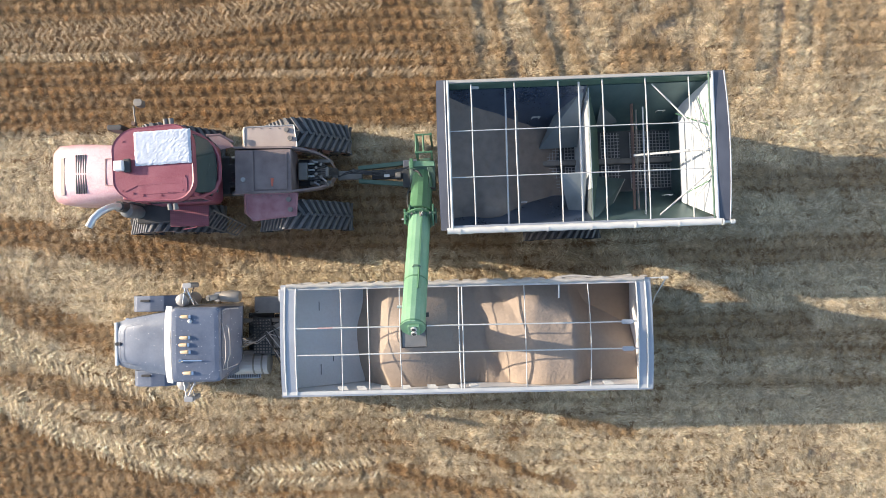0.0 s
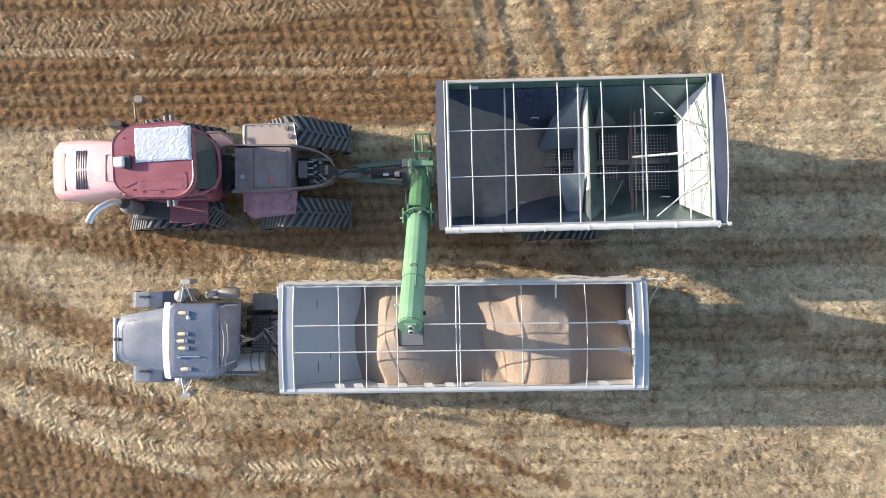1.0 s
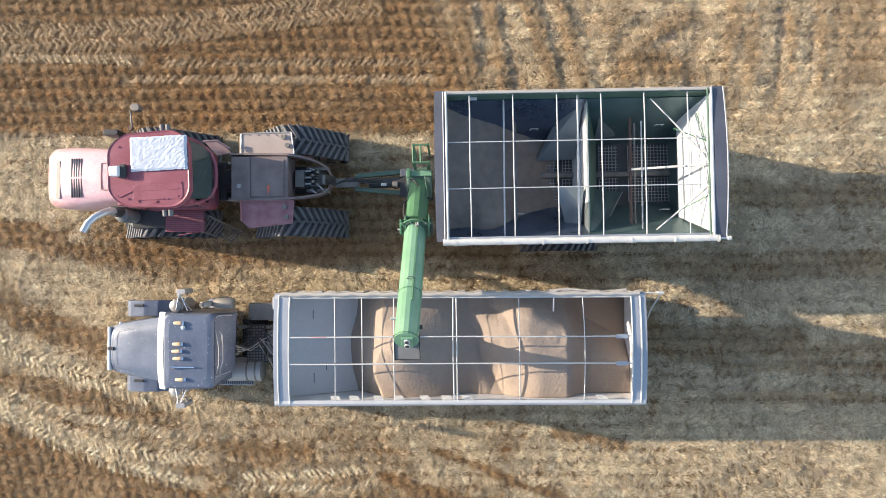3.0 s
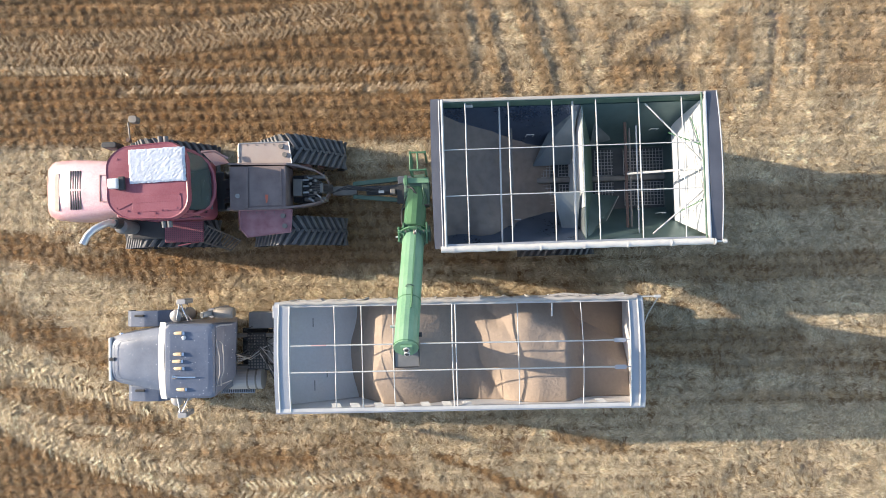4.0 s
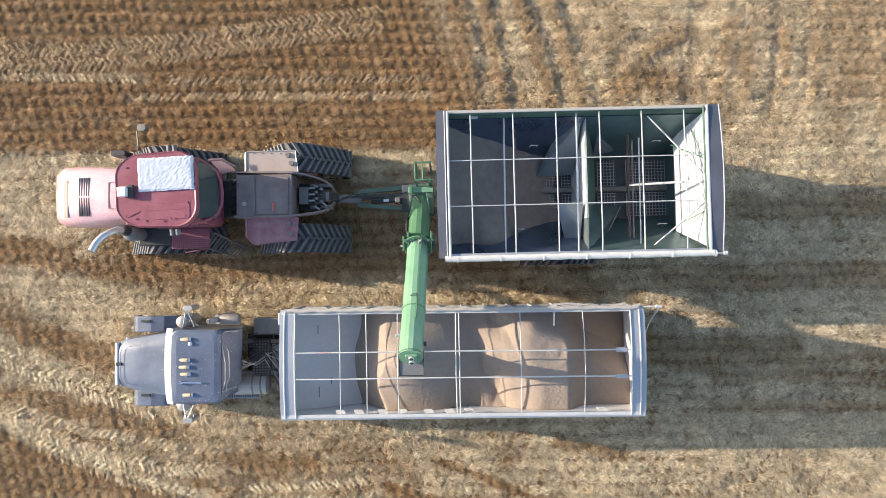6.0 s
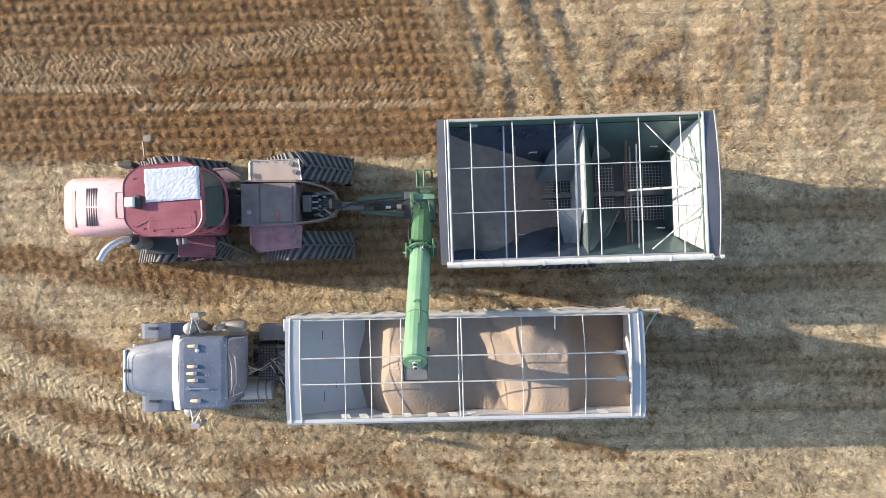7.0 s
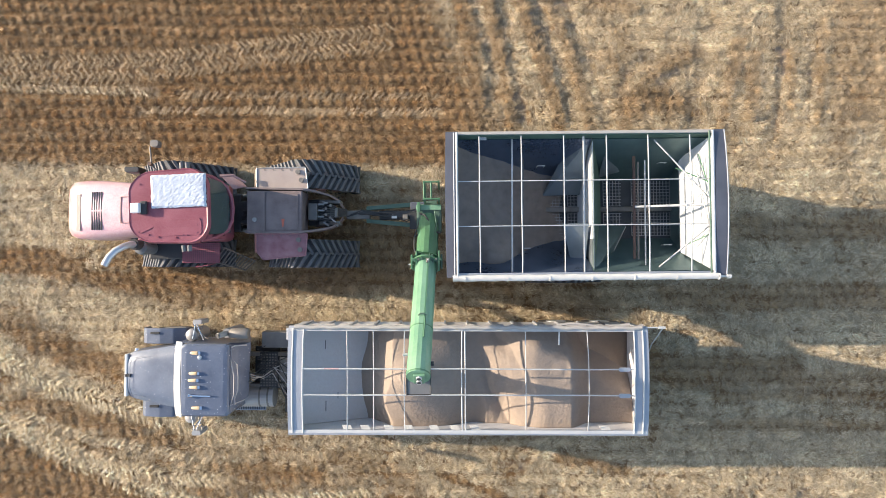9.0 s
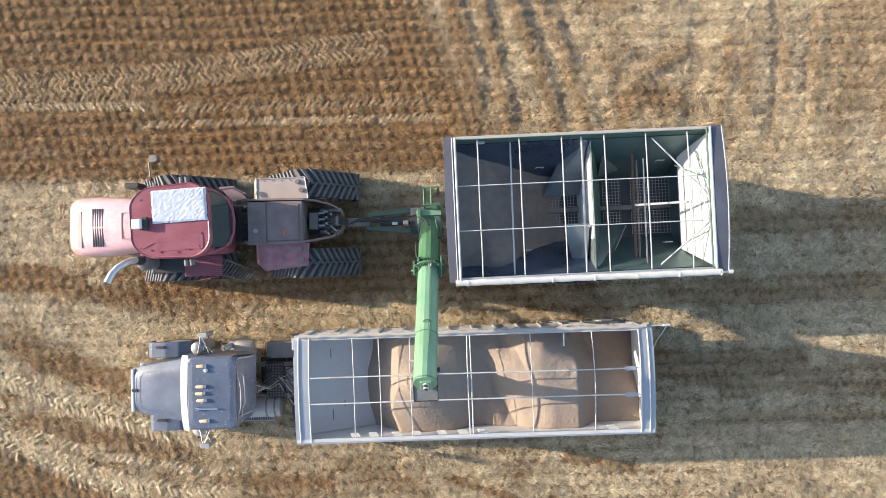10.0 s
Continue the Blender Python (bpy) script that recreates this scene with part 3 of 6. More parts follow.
# thin dry stalks let some light through
_l = _t.nodes.new("ShaderNodeBsdfTranslucent")
_t.links.new(_a.outputs["Color"], _l.inputs["Color"])
_m = _t.nodes.new("ShaderNodeMixShader")
_m.inputs[0].default_value = 0.3
_t.links.new(_p.outputs[0], _m.inputs[1])
_t.links.new(_l.outputs[0], _m.inputs[2])
_t.links.new(_m.outputs[0], next(n for n in _t.nodes if n.type == "OUTPUT_MATERIAL").inputs["Surface"])
straw_mesh("straw_litter", -13.8, 13.8, -7.53, 8.9, LITTER, 8, False, 31, "pale dry straw litter lying over the field")
stubble_rows("stubble", -13.8, 13.8, -7.53, 8.9, STUBBLE, 8, 32, "short standing stubble of cut brown cereal stalks")
PRINTS = [(points, 0.75 + 0.5 * amount, 0.03, (-1) ** i) for i, (points, width, amount) in enumerate(PRINTED)]
PRINTS += [([(x, y - 0.14 * (-1) ** i) for x, y in points], 1.05, 0.12, -(-1) ** i) for i, (points, width, amount) in enumerate(PRINTED[:2])]
PRINTS += [([(x, y + 0.11 * k) for x, y in PALE[7][0]], 1.12, 0.06, k) for k in (-1, 1)]
PRINTS += [([(-13.5, 5.78 + 0.22 * i), (-9.0, 5.80 + 0.22 * i), (-5.0, 6.32 + 0.22 * i), (-1.5, 6.75 + 0.22 * i)], 0.68, 0.6, (-1) ** i) for i in range(4)]
PRINTS += [(PALE[2][0], 0.85, 0.35, 1), (PALE[0][0], 0.95, 0.25, -1), (PALE[1][0], 0.8, 0.5, 1)]
pressed_straw("pressed_straw", PRINTS, "flattened pale straw in herringbone tyre prints")


# ---- crawler tracks ----
def hull(points):
    """Convex outline of points, anticlockwise."""
    pts = sorted(set((round(a, 5), round(b, 5)) for a, b in points))

    def half(seq):
        out = []
        for p in seq:
            while len(out) > 1 and (out[-1][0] - out[-2][0]) * (p[1] - out[-2][1]) - (out[-1][1] - out[-2][1]) * (p[0] - out[-2][0]) <= 0:
                out.pop()
            out.append(p)
        return out
    a, b = half(pts), half(pts[::-1])
    return a[:-1] + b[:-1]


def along(outline, step):
    """Points and directions at even steps along a closed outline."""
    n = len(outline)
    seg = [(Vector(outline[i]), Vector(outline[(i + 1) % n])) for i in range(n)]
    total = sum((b - a).length for a, b in seg)
    count = round(total / step)
    out, walked, k = [], 0.0, 0
    for i in range(count):
        want = total * i / count
        while walked + (seg[k][1] - seg[k][0]).length < want:
            walked += (seg[k][1] - seg[k][0]).length
            k += 1
        d = (seg[k][1] - seg[k][0]).normalized()
        out.append((seg[k][0] + d * (want - walked), d))
    return out


TREAD = material("dusty_tread_rubber", (0.03, 0.034, 0.043), 0.72, 0, 0.42, (0.25, 0.24, 0.24), 6.0, 0.25, 0.2)
LUGS = {}


def lug_mesh(half, side):
    """One slanting tread lug from the middle of the belt to its edge; x runs along the belt and z out of it."""
    me = bpy.data.meshes.new("lug")
    co = []
    for lift, wide in ((0.0, 0.058), (0.06, 0.04)):
        for y, lean in ((side * (half + 0.004), 0.13), (-side * 0.035, -0.13)):
            co += [(lean - wide, y, lift), (lean + wide, y, lift)]
    me.from_pydata(co, [], [(4, 5, 7, 6), (0, 1, 5, 4), (2, 3, 7, 6), (0, 2, 6, 4), (1, 3, 7, 5)])
    me.materials.append(TREAD)
    return me


def crawler(parent, wheels, y0, y1, name="track", step=0.20):
    """Rubber track round wheels (x, z, radius), from y0 to y1, with slanting lugs."""
    outline = hull([(x + r * math.cos(radians(a)), z + r * math.sin(radians(a))) for x, z, r in wheels for a in range(0, 360, 10)])
    cx = sum(p[0] for p in outline) / len(outline)
    cz = sum(p[1] for p in outline) / len(outline)
    bm = bmesh.new()
    rows = []
    for px, pz in outline:
        d = Vector((px - cx, pz - cz)).normalized() * 0.035
        rows.append([bm.verts.new(v) for v in ((px, y0, pz), (px, y1, pz), (px - d.x, y1, pz - d.y), (px - d.x, y0, pz - d.y))])
    n = len(rows)
    for i in range(n):
        a, b = rows[i], rows[(i + 1) % n]
        for k in range(4):
            bm.faces.new((a[k], b[k], b[(k + 1) % 4], a[(k + 1) % 4]))
    belt = part(name, bm, RUBBER, parent, "black rubber crawler track, dusty")
    mid, half = (y0 + y1) / 2, (y1 - y0) / 2
    if half not in LUGS:
        LUGS[half] = [lug_mesh(half, side) for side in (-1, 1)]
    base = ORIGIN[parent]
    for i, (p, d) in enumerate(along(outline, step / 2)):
        lug = new("lug", LUGS[half][i % 2])
        lug.parent = belt
        lug.matrix_local = Matrix(((d.x, 0, d.y, p.x - base.x), (0, 1, 0, mid - base.y), (d.y, 0, -d.x, p.y - base.z), (0, 0, 0, 1)))
    for x, z, r in wheels:
        w = rod((x, y0 + 0.06, z), (x, y1 - 0.06, z), r - 0.04, 28)
        part("wheel", w, RED_DUSTY if name == "track" else GREEN_DARK, belt, "dusty painted track wheel")
        part("hub", rod((x, y0 + 0.02, z), (x, y1 - 0.02, z), r * 0.4, 16), STEEL, belt)
    return belt


# ---- grain trailer ----
TX0, TX1, TY0, TY1, TZ = -3.82, 4.79, -3.50, -0.89, 2.85
TYC = (TY0 + TY1) / 2
CROWN = 0.13


def arch(y, crown=CROWN):
    return TZ + crown * (1 - (abs(y - TYC) / (TY1 - TYC)) ** 2.0)


trailer = thing("grain_trailer", (0.5, TYC, 0.0), "open-topped dusty aluminium grain trailer with tarp bows, part filled with grain", "trailer")
for name, ya, yb in (("side_wall", TY1 - 0.09, TY1 - 0.03), ("side_wall", TY0 + 0.03, TY0 + 0.09)):
    w = part(name, box(TX0 + 0.05, TX1 - 0.05, ya, yb, 1.45, TZ - 0.08), ALU_INNER, trailer)
    out = yb if ya > TYC else ya
    for i in range(15):
        x = TX0 + 0.3 + i * 0.575
        part("side_rib", box(x - 0.03, x + 0.03, min(out, out + math.copysign(0.04, out - TYC)), max(out, out + math.copysign(0.04, out - TYC)), 1.5, TZ - 0.09), ALU, w)
for ya, yb in ((TY1 - 0.13, TY1), (TY0, TY0 + 0.13)):
    rail = part("top_rail", box(TX0, TX1, ya, yb, TZ - 0.08, TZ, 0.012), ALU, trailer)
    part("tarp_channel", box(TX0 + 0.02, TX1 - 0.02, ya + 0.045 if ya < TYC else ya + 0.005, ya + 0.125 if ya < TYC else ya + 0.085, TZ + 0.003, TZ + 0.025, 0.006), ROD, rail)
part("front_wall", box(TX0 + 0.02, TX0 + 0.08, TY0 + 0.09, TY1 - 0.09, 1.45, TZ - 0.08), ALU_INNER, trailer)
part("rear_wall", box(TX1 - 0.10, TX1 - 0.04, TY0 + 0.09, TY1 - 0.09, 1.45, TZ - 0.08), ALU_INNER, trailer)


def end_cap(xa, xb):
    """Arched sheet cap over one end of the box."""
    n = 20
    ys = [TY0 + 0.01 + (TY1 - TY0 - 0.02) * i / n for i in range(n + 1)]
    rings = []
    for x in (xa, xb):
        rings.append([(x, y, arch(y)) for y in ys] + [(x, y, max(arch(y) - 0.05, TZ - 0.06)) for y in reversed(ys)])
    return loft(rings)


def end_board(x0, x1):
    n = 20
    ys = [TY0 + 0.02 + (TY1 - TY0 - 0.04) * i / n for i in range(n + 1)]
    return prism([(y, arch(y) - 0.055) for y in ys] + [(ys[-1], TZ - 0.07), (ys[0], TZ - 0.07)], "x", x0, x1)


cap = part("front_cap", end_cap(TX0, TX0 + 0.36), ALU, trailer, "arched bright aluminium front cap")
part("cap_board", end_board(TX0 + 0.02, TX0 + 0.05), ALU, cap)
cap2 = part("rear_cap", end_cap(TX1 - 0.34, TX1), ALU, trailer, "arched bright aluminium rear cap")
part("cap_board", end_board(TX1 - 0.05, TX1 - 0.02), ALU, cap2)
for c, x in ((cap, TX0 + 0.36), (cap2, TX1 - 0.34), (cap, TX0 + 0.11), (cap2, TX1 - 0.13)):
    pts = [(x, TY0 + 0.06 + (TY1 - TY0 - 0.12) * i / 16, arch(TY0 + 0.06 + (TY1 - TY0 - 0.12) * i / 16) + 0.012) for i in range(17)]
    part("cap_bead", pipe(pts, 0.018), ROD, c)
for x, r in ((-2.41, 0.0115), (-1.78, 0.0115), (-1.03, 0.0115), (0.35, 0.016), (0.42, 0.016), (1.87, 0.0115), (3.35, 0.0115)):
    ys = [TY0 + 0.07 + (TY1 - TY0 - 0.14) * i / 18 for i in range(19)]
    bend = random.uniform(-0.035, 0.035)
    part("tarp_bow", pipe([(x + bend * math.sin(i / 18 * math.pi) - 0.02 * (i / 18), y, arch(y) - 0.02) for i, y in enumerate(ys)], r), ROD, trailer, "thin bent steel tarp bow")
for y in (-1.90, -2.52):
    xs = [TX0 + 0.36, -2.42, -1.01, 0.39, 1.86, 3.34, TX1 - 0.34]
    part("ridge_strap", pipe([(x, y + random.uniform(-0.008, 0.008), arch(y) + 0.004) for x in xs], 0.0165), ROD, trailer, "pale ridge strap lying over the bows")
    part("strap_buckle", prism(rounded(4.2, y, 0.28, 0.10, 0.045), "z", arch(y) + 0.005, arch(y) + 0.03), ALU, trailer)
PINK_MARK = material("faded_pink_paint", (0.46, 0.27, 0.26), 0.7, 0, 0.3, (0.5, 0.42, 0.4), 6.0, 0.1, 0.05)
part("strap_mark", rod((-2.95, -1.90, arch(-1.90) + 0.006), (-2.6, -1.90, arch(-1.90) + 0.006), 0.017), PINK_MARK, trailer, "faded red mark on the strap")
# rolled white tarp along the north rail with loose flaps
n = 60
pts = [(TX0 + 0.15 + (TX1 - TX0 - 0.3) * i / n, TY1 - 0.03 + 0.012 * math.sin(i * 1.7), TZ + 0.05 + 0.008 * math.sin(i * 2.3)) for i in range(n + 1)]
roll = part("tarp_roll", pipe(pts, 0.05, 10), TARP, trailer, "rolled off-white tarpaulin along the side rail", smooth=True)
for i in range(24):
    x = TX0 + 0.5 + i * 0.34
    w = random.uniform(0.16, 0.3)
    part("tarp_fold", slab([(x, TY1 + 0.02, TZ + 0.07), (x + w, TY1 + 0.02, TZ + 0.075), (x + w * 0.9, TY1 + 0.055, TZ + 0.02), (x + 0.08, TY1 + 0.05, TZ + 0.01)], 0.008), TARP, roll)
part("loose_tarp", pipe([(2.6 + 0.35 * i, TY1 + 0.03 + 0.04 * math.sin(i * 1.4), TZ + 0.02) for i in range(6)], 0.035, 6), TARP, roll, smooth=True)
# tarp ties seen along the inside of the south rail
for i in range(13):
    x = -2.55 + i * 0.52 + random.uniform(-0.06, 0.06)
    if 1.0 < x < 3.6:
        continue
    part("tarp_tie", slab([(x, TY0 + 0.13, TZ - 0.03), (x + 0.22, TY0 + 0.13, TZ - 0.03), (x + 0.15, TY0 + 0.2, TZ - 0.16), (x - 0.05, TY0 + 0.2, TZ - 0.16)], 0.006), WHITE, trailer)
# crank arm at the rear corner
crank = part("tarp_crank", pipe([(TX1 - 0.05, TY1 - 0.02, TZ + 0.03), (5.12, TY1 - 0.02, TZ + 0.03), (5.17, TY1 - 0.02, TZ + 0.0), (5.12, TY1 - 0.5, TZ - 0.7), (5.1, TY1 - 1.1, TZ - 1.3)], 0.016), ROD, trailer, "bent steel tarp crank")
part("crank_joint", rod((5.05, TY1 - 0.02, TZ + 0.03), (5.2, TY1 - 0.02, TZ + 0.03), 0.035), ROD, crank)
part("rear_ladder", box(5.0, 5.04, -2.0, -1.35, 0.9, 2.1, bm=box(4.9, 5.04, -2.0, -1.96, 0.9, 2.1, bm=box(4.9, 5.04, -1.39, -1.35, 0.9, 2.1))), STEEL, trailer)
part("sample_pipe", rod((2.66, -1.02, 2.88), (2.65, -1.33, 2.9), 0.02), ROD, trailer)
part("sight_window", box(TX1 - 0.115, TX1 - 0.101, TY0 + 0.35, TY0 + 0.7, 2.2, 2.5), VISOR, trailer)
# hoppers, frame and wheels under the box
for xa, xb in ((TX0 + 0.1, 0.5), (0.6, TX1 - 0.1)):
    mid = (xa + xb) / 2
    ring = lambda z, x0, x1, y0, y1: [(x0, y0, z), (x1, y0, z), (x1, y1, z), (x0, y1, z)]
    part("hopper", loft([ring(1.46, xa, xb, TY0 + 0.1, TY1 - 0.1), ring(0.75, mid - 0.5, mid + 0.5, TYC - 0.35, TYC + 0.35)]), ALU, trailer)
for y in (TYC - 0.45, TYC + 0.45):
    part("chassis_beam", box(TX0 + 0.2, TX1 - 0.2, y - 0.05, y + 0.05, 1.1, 1.3), STEEL, trailer)
for x in (3.0, 4.2):
    for y in (TYC - 0.95, TYC + 0.95):
        t = part("tyre", rod((x, y - 0.26, 0.5), (x, y + 0.26, 0.5), 0.5, 28), RUBBER, trailer)
        part("rim", rod((x, y - 0.27, 0.5), (x, y + 0.27, 0.5), 0.28, 20), ALU, t)
    part("axle", rod((x, TYC - 0.7, 0.5), (x, TYC + 0.7, 0.5), 0.07), STEEL, trailer)
# perforated step bracket on the nose
grille = bmesh.new()
for i in range(22):
    box(TX0 - 0.19, TX0 - 0.08, TY1 - 0.65 - i * 0.05, TY1 - 0.625 - i * 0.05, 2.1, 2.14, 0, grille)
for x in (TX0 - 0.2, TX0 - 0.09):
    box(x, x + 0.02, TY1 - 1.8, TY1 - 0.6, 2.09, 2.15, 0, grille)
box(TX0 - 0.09, TX0 + 0.03, TY1 - 1.0, TY1 - 0.92, 2.08, 2.13, 0, grille)
box(TX0 - 0.09, TX0 + 0.03, TY1 - 1.6, TY1 - 1.52, 2.08, 2.13, 0, grille)
part("nose_grille", grille, ALU, trailer, "perforated aluminium step on the trailer nose")
part("nose_frame", box(TX0 - 0.16, TX0 + 0.01, TY1 - 0.4, TY1 - 0.1, 1.4, 2.45, 0.02), ALU, trailer)
part("nose_frame", box(TX0 - 0.10, TX0 + 0.01, TY0 + 0.3, TY0 + 0.7, 1.5, 2.3, 0.02), ALU, trailer)
part("front_slope", slab([(TX0 + 0.09, TY0 + 0.1, 2.35), (-2.0, TY0 + 0.1, 1.5), (-2.0, TY1 - 0.1, 1.5), (TX0 + 0.09, TY1 - 0.1, 2.35)], 0.02), ALU_INNER, trailer, "dusty sloping hopper sheet")
for x, y, w in ((-3.1, -1.45, 0.22), (-3.08, -3.0, 0.26), (-2.8, -2.75, 0.16)):
    part("sheet_seam", slab([(x, y - w / 2, 2.353 - 0.849 / 1.73 * (x - TX0 - 0.09)), (x + 0.02, y - w / 2, 2.353 - 0.849 / 1.73 * (x + 0.02 - TX0 - 0.09)), (x + 0.02, y + w / 2, 2.353 - 0.849 / 1.73 * (x + 0.02 - TX0 - 0.09)), (x, y + w / 2, 2.353 - 0.849 / 1.73 * (x - TX0 - 0.09))], 0.004), LAMP_GREY, trailer)


def grain_height(x, y):
    """Grain in the trailer: a crumbled older heap behind and a newer cone under the spout."""
    cone = 2.74 - 0.33 * np.hypot(1.05 * (x + 0.95), 0.85 * (y + 2.12)) + 0.08 * np.exp(-((x + 0.95) ** 2 + (y + 2.12) ** 2) / 0.08)
    west = 1.35 + 1.45 * smooth(x + 0.1 * np.cos(2.2 * (y - TYC)) + 0.35 * (wave_noise(x, y, 45, 0.7) - 0.5), -2.55, -0.85)
    cone = np.minimum(cone, west)
    rear = 2.46 + 0.06 * np.exp(-((x - 1.8) / 0.6) ** 2) - 0.5 * smooth(x, 3.0, 3.6) - 0.6 * smooth(0.482 * (x - 1.85) + 0.876 * (y + 1.13), -0.2, 0.75)
    dip = 1.0 - smooth(np.abs(x - 0.62 - 0.1 * np.sin(2 * y)), 0.1, 0.6)
    k = smooth(x + 0.15 * np.sin(2.6 * y), 0.95, 2.35)
    z = np.maximum(cone, 1.9) * (1 - k) + rear * k - 0.15 * dip
    z = np.minimum(z, west + 0.02)
    z = z + 0.07 * (wave_noise(x, y, 41, 1.1) - 0.5) + 0.02 * (wave_noise(x + 0.4 * y, y, 44, 0.5) - 0.5)
    tongue = np.abs(np.sin(1.9 * y + 3.2 * x + 2.6 * wave_noise(x, y, 43, 0.6)))
    z = z + 0.1 * tongue * smooth(x, 0.55, 1.0) * (1 - smooth(x, 1.5, 2.1))
    z = z + 0.008 * np.sin(22.0 * np.hypot(x - 2.7, y + 2.0)) * np.exp(-((x - 3.0) ** 2 + (y + 2.0) ** 2) / 0.25)
    return z


def grain_heap():
    xs = np.linspace(TX0 + 0.085, TX1 - 0.105, 340)
    ys = np.linspace(TY0 + 0.095, TY1 - 0.095, 110)
    X, Y = np.meshgrid(xs, ys, indexing="ij")
    Z = grain_height(X, Y) + 0.0022 * np.random.RandomState(7).randn(*X.shape)
    bm = bmesh.new()
    v = [[bm.verts.new((X[i, j], Y[i, j], Z[i, j])) for j in range(len(ys))] for i in range(len(xs))]
    for i in range(len(xs) - 1):
        for j in range(len(ys) - 1):
            bm.faces.new((v[i][j], v[i + 1][j], v[i + 1][j + 1], v[i][j + 1]))
    edge = [v[i][0] for i in range(len(xs))] + [v[-1][j] for j in range(1, len(ys))] + [v[i][-1] for i in range(len(xs) - 2, -1, -1)] + [v[0][j] for j in range(len(ys) - 2, 0, -1)]
    low = [bm.verts.new((e.co.x, e.co.y, 1.47)) for e in edge]
    for i in range(len(edge)):
        j = (i + 1) % len(edge)
        bm.faces.new((edge[i], edge[j], low[j], low[i]))
    bm.faces.new(low)
    return bm


GRAIN = material("loose_tan_grain", (0.325, 0.253, 0.197), 0.9, 0, 0.45, (0.25, 0.198, 0.16), 9.0, 0.12, 0.7)
lone("grain_load", grain_heap(), GRAIN, (0.5, TYC, 1.47), "loose tan wheat grain heaped unevenly in the trailer", "grain", smooth=True)


# grain falling from the spout on to the heap
ring = lambda x, y, z, r: [(x + r * math.cos(a * math.pi / 8), y + r * math.sin(a * math.pi / 8), z) for a in range(16)]
lone("grain_stream", loft([ring(-0.63, -1.88, 4.2, 0.17), ring(-0.65, -1.96, 3.6, 0.16), ring(-0.68, -2.0, 3.0, 0.18), ring(-0.70, -2.02, 2.6, 0.26)]), GRAIN, (-0.68, -2.0, 2.6), "stream of tan grain falling from the auger spout", "grain", smooth=True)


# ---- grain cart ----
CX0, CX1, CY0, CY1, CZ = 0.0, 6.36, 0.30, 3.73, 3.25
CYC = (CY0 + CY1) / 2
cart = thing("grain_cart", (3.2, CYC, 0.0), "green tracked grain cart with open hopper and rolled white tarp", "grain cart")
hopper = part("hopper", box(CX0 + 0.05, CX1 - 0.02, CY1 - 0.09, CY1 - 0.05, 2.7, CZ - 0.06), GREEN_DARK, cart, "dark green hopper side with dust")
part("hopper_side", box(CX0 + 0.05, CX1 - 0.02, CY0 + 0.05, CY0 + 0.09, 2.7, CZ - 0.06), HOPPER, hopper)
part("hopper_front", box(CX0 + 0.05, CX0 + 0.09, CY0 + 0.09, CY1 - 0.09, 1.3, CZ - 0.06), HOPPER, hopper)
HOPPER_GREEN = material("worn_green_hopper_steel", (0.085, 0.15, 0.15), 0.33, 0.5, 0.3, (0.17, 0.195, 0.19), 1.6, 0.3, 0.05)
HOPPER_MID = material("mid_grey_hopper_plate", (0.20, 0.235, 0.25), 0.32, 0.45, 0.3, (0.24, 0.25, 0.25), 1.6, 0.25, 0.05)
S0, S1, FZ = 1.22, 2.86, 1.15
for xa, xb, xc, mat in ((CX0 + 0.09, 3.49, 3.49, HOPPER), (3.5, CX1 - 0.02, CX1 - 0.40, HOPPER_GREEN)):
    part("slope_panel", slab([(xa, CY1 - 0.09, 2.75), (xb, CY1 - 0.09, 2.75), (xc, S1, FZ), (xa, S1, FZ)], 0.03), mat, hopper)
    part("slope_panel", slab([(xa, S0, FZ), (xc, S0, FZ), (xb, CY0 + 0.09, 2.75), (xa, CY0 + 0.09, 2.75)], 0.03), mat, hopper)
HOPPER_FLOOR = material("dark_floor_plate", (0.05, 0.055, 0.06), 0.6, 0.2, 0.3, (0.09, 0.085, 0.08), 2.5, 0.3, 0.1)
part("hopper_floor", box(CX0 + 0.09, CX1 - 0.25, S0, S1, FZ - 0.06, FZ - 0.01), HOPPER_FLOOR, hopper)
# rear panel takes the pale steel, its sunlight held in the colour
part("hopper_rear", slab([(5.94, 0.86, 1.9), (5.94, 3.23, 1.9), (6.30, CY1 - 0.09, 3.16), (6.30, CY0 + 0.09, 3.16)], 0.03), HOPPER_SUNLIT, hopper, "rear hopper panel, pale with the sunlight put into its colour")
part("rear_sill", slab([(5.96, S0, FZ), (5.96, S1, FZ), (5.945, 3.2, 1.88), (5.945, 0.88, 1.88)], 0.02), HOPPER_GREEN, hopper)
# floor gratings over the unloading auger
for xa, xb in ((0.55, 1.75), (1.95, 3.05), (4.15, 4.62), (4.9, 5.98), (3.2, 4.05)):
    for ya, yb in ((S0 + 0.1, 1.93), (2.12, S1 - 0.08)):
        g = bmesh.new()
        for i in range(int((xb - xa) / 0.085) + 1):
            box(xa + i * 0.085 - 0.007, xa + i * 0.085 + 0.007, ya, yb, FZ + 0.04, FZ + 0.055, 0, g)
        for i in range(int((yb - ya) / 0.085) + 1):
            box(xa, xb, ya + i * 0.085 - 0.007, ya + i * 0.085 + 0.007, FZ + 0.056, FZ + 0.068, 0, g)
        part("floor_grating", g, TANK, hopper, "welded steel floor grating")
part("auger_beam", box(0.4, 5.95, 1.96, 2.09, FZ + 0.02, FZ + 0.16, 0.02), STEEL, hopper)
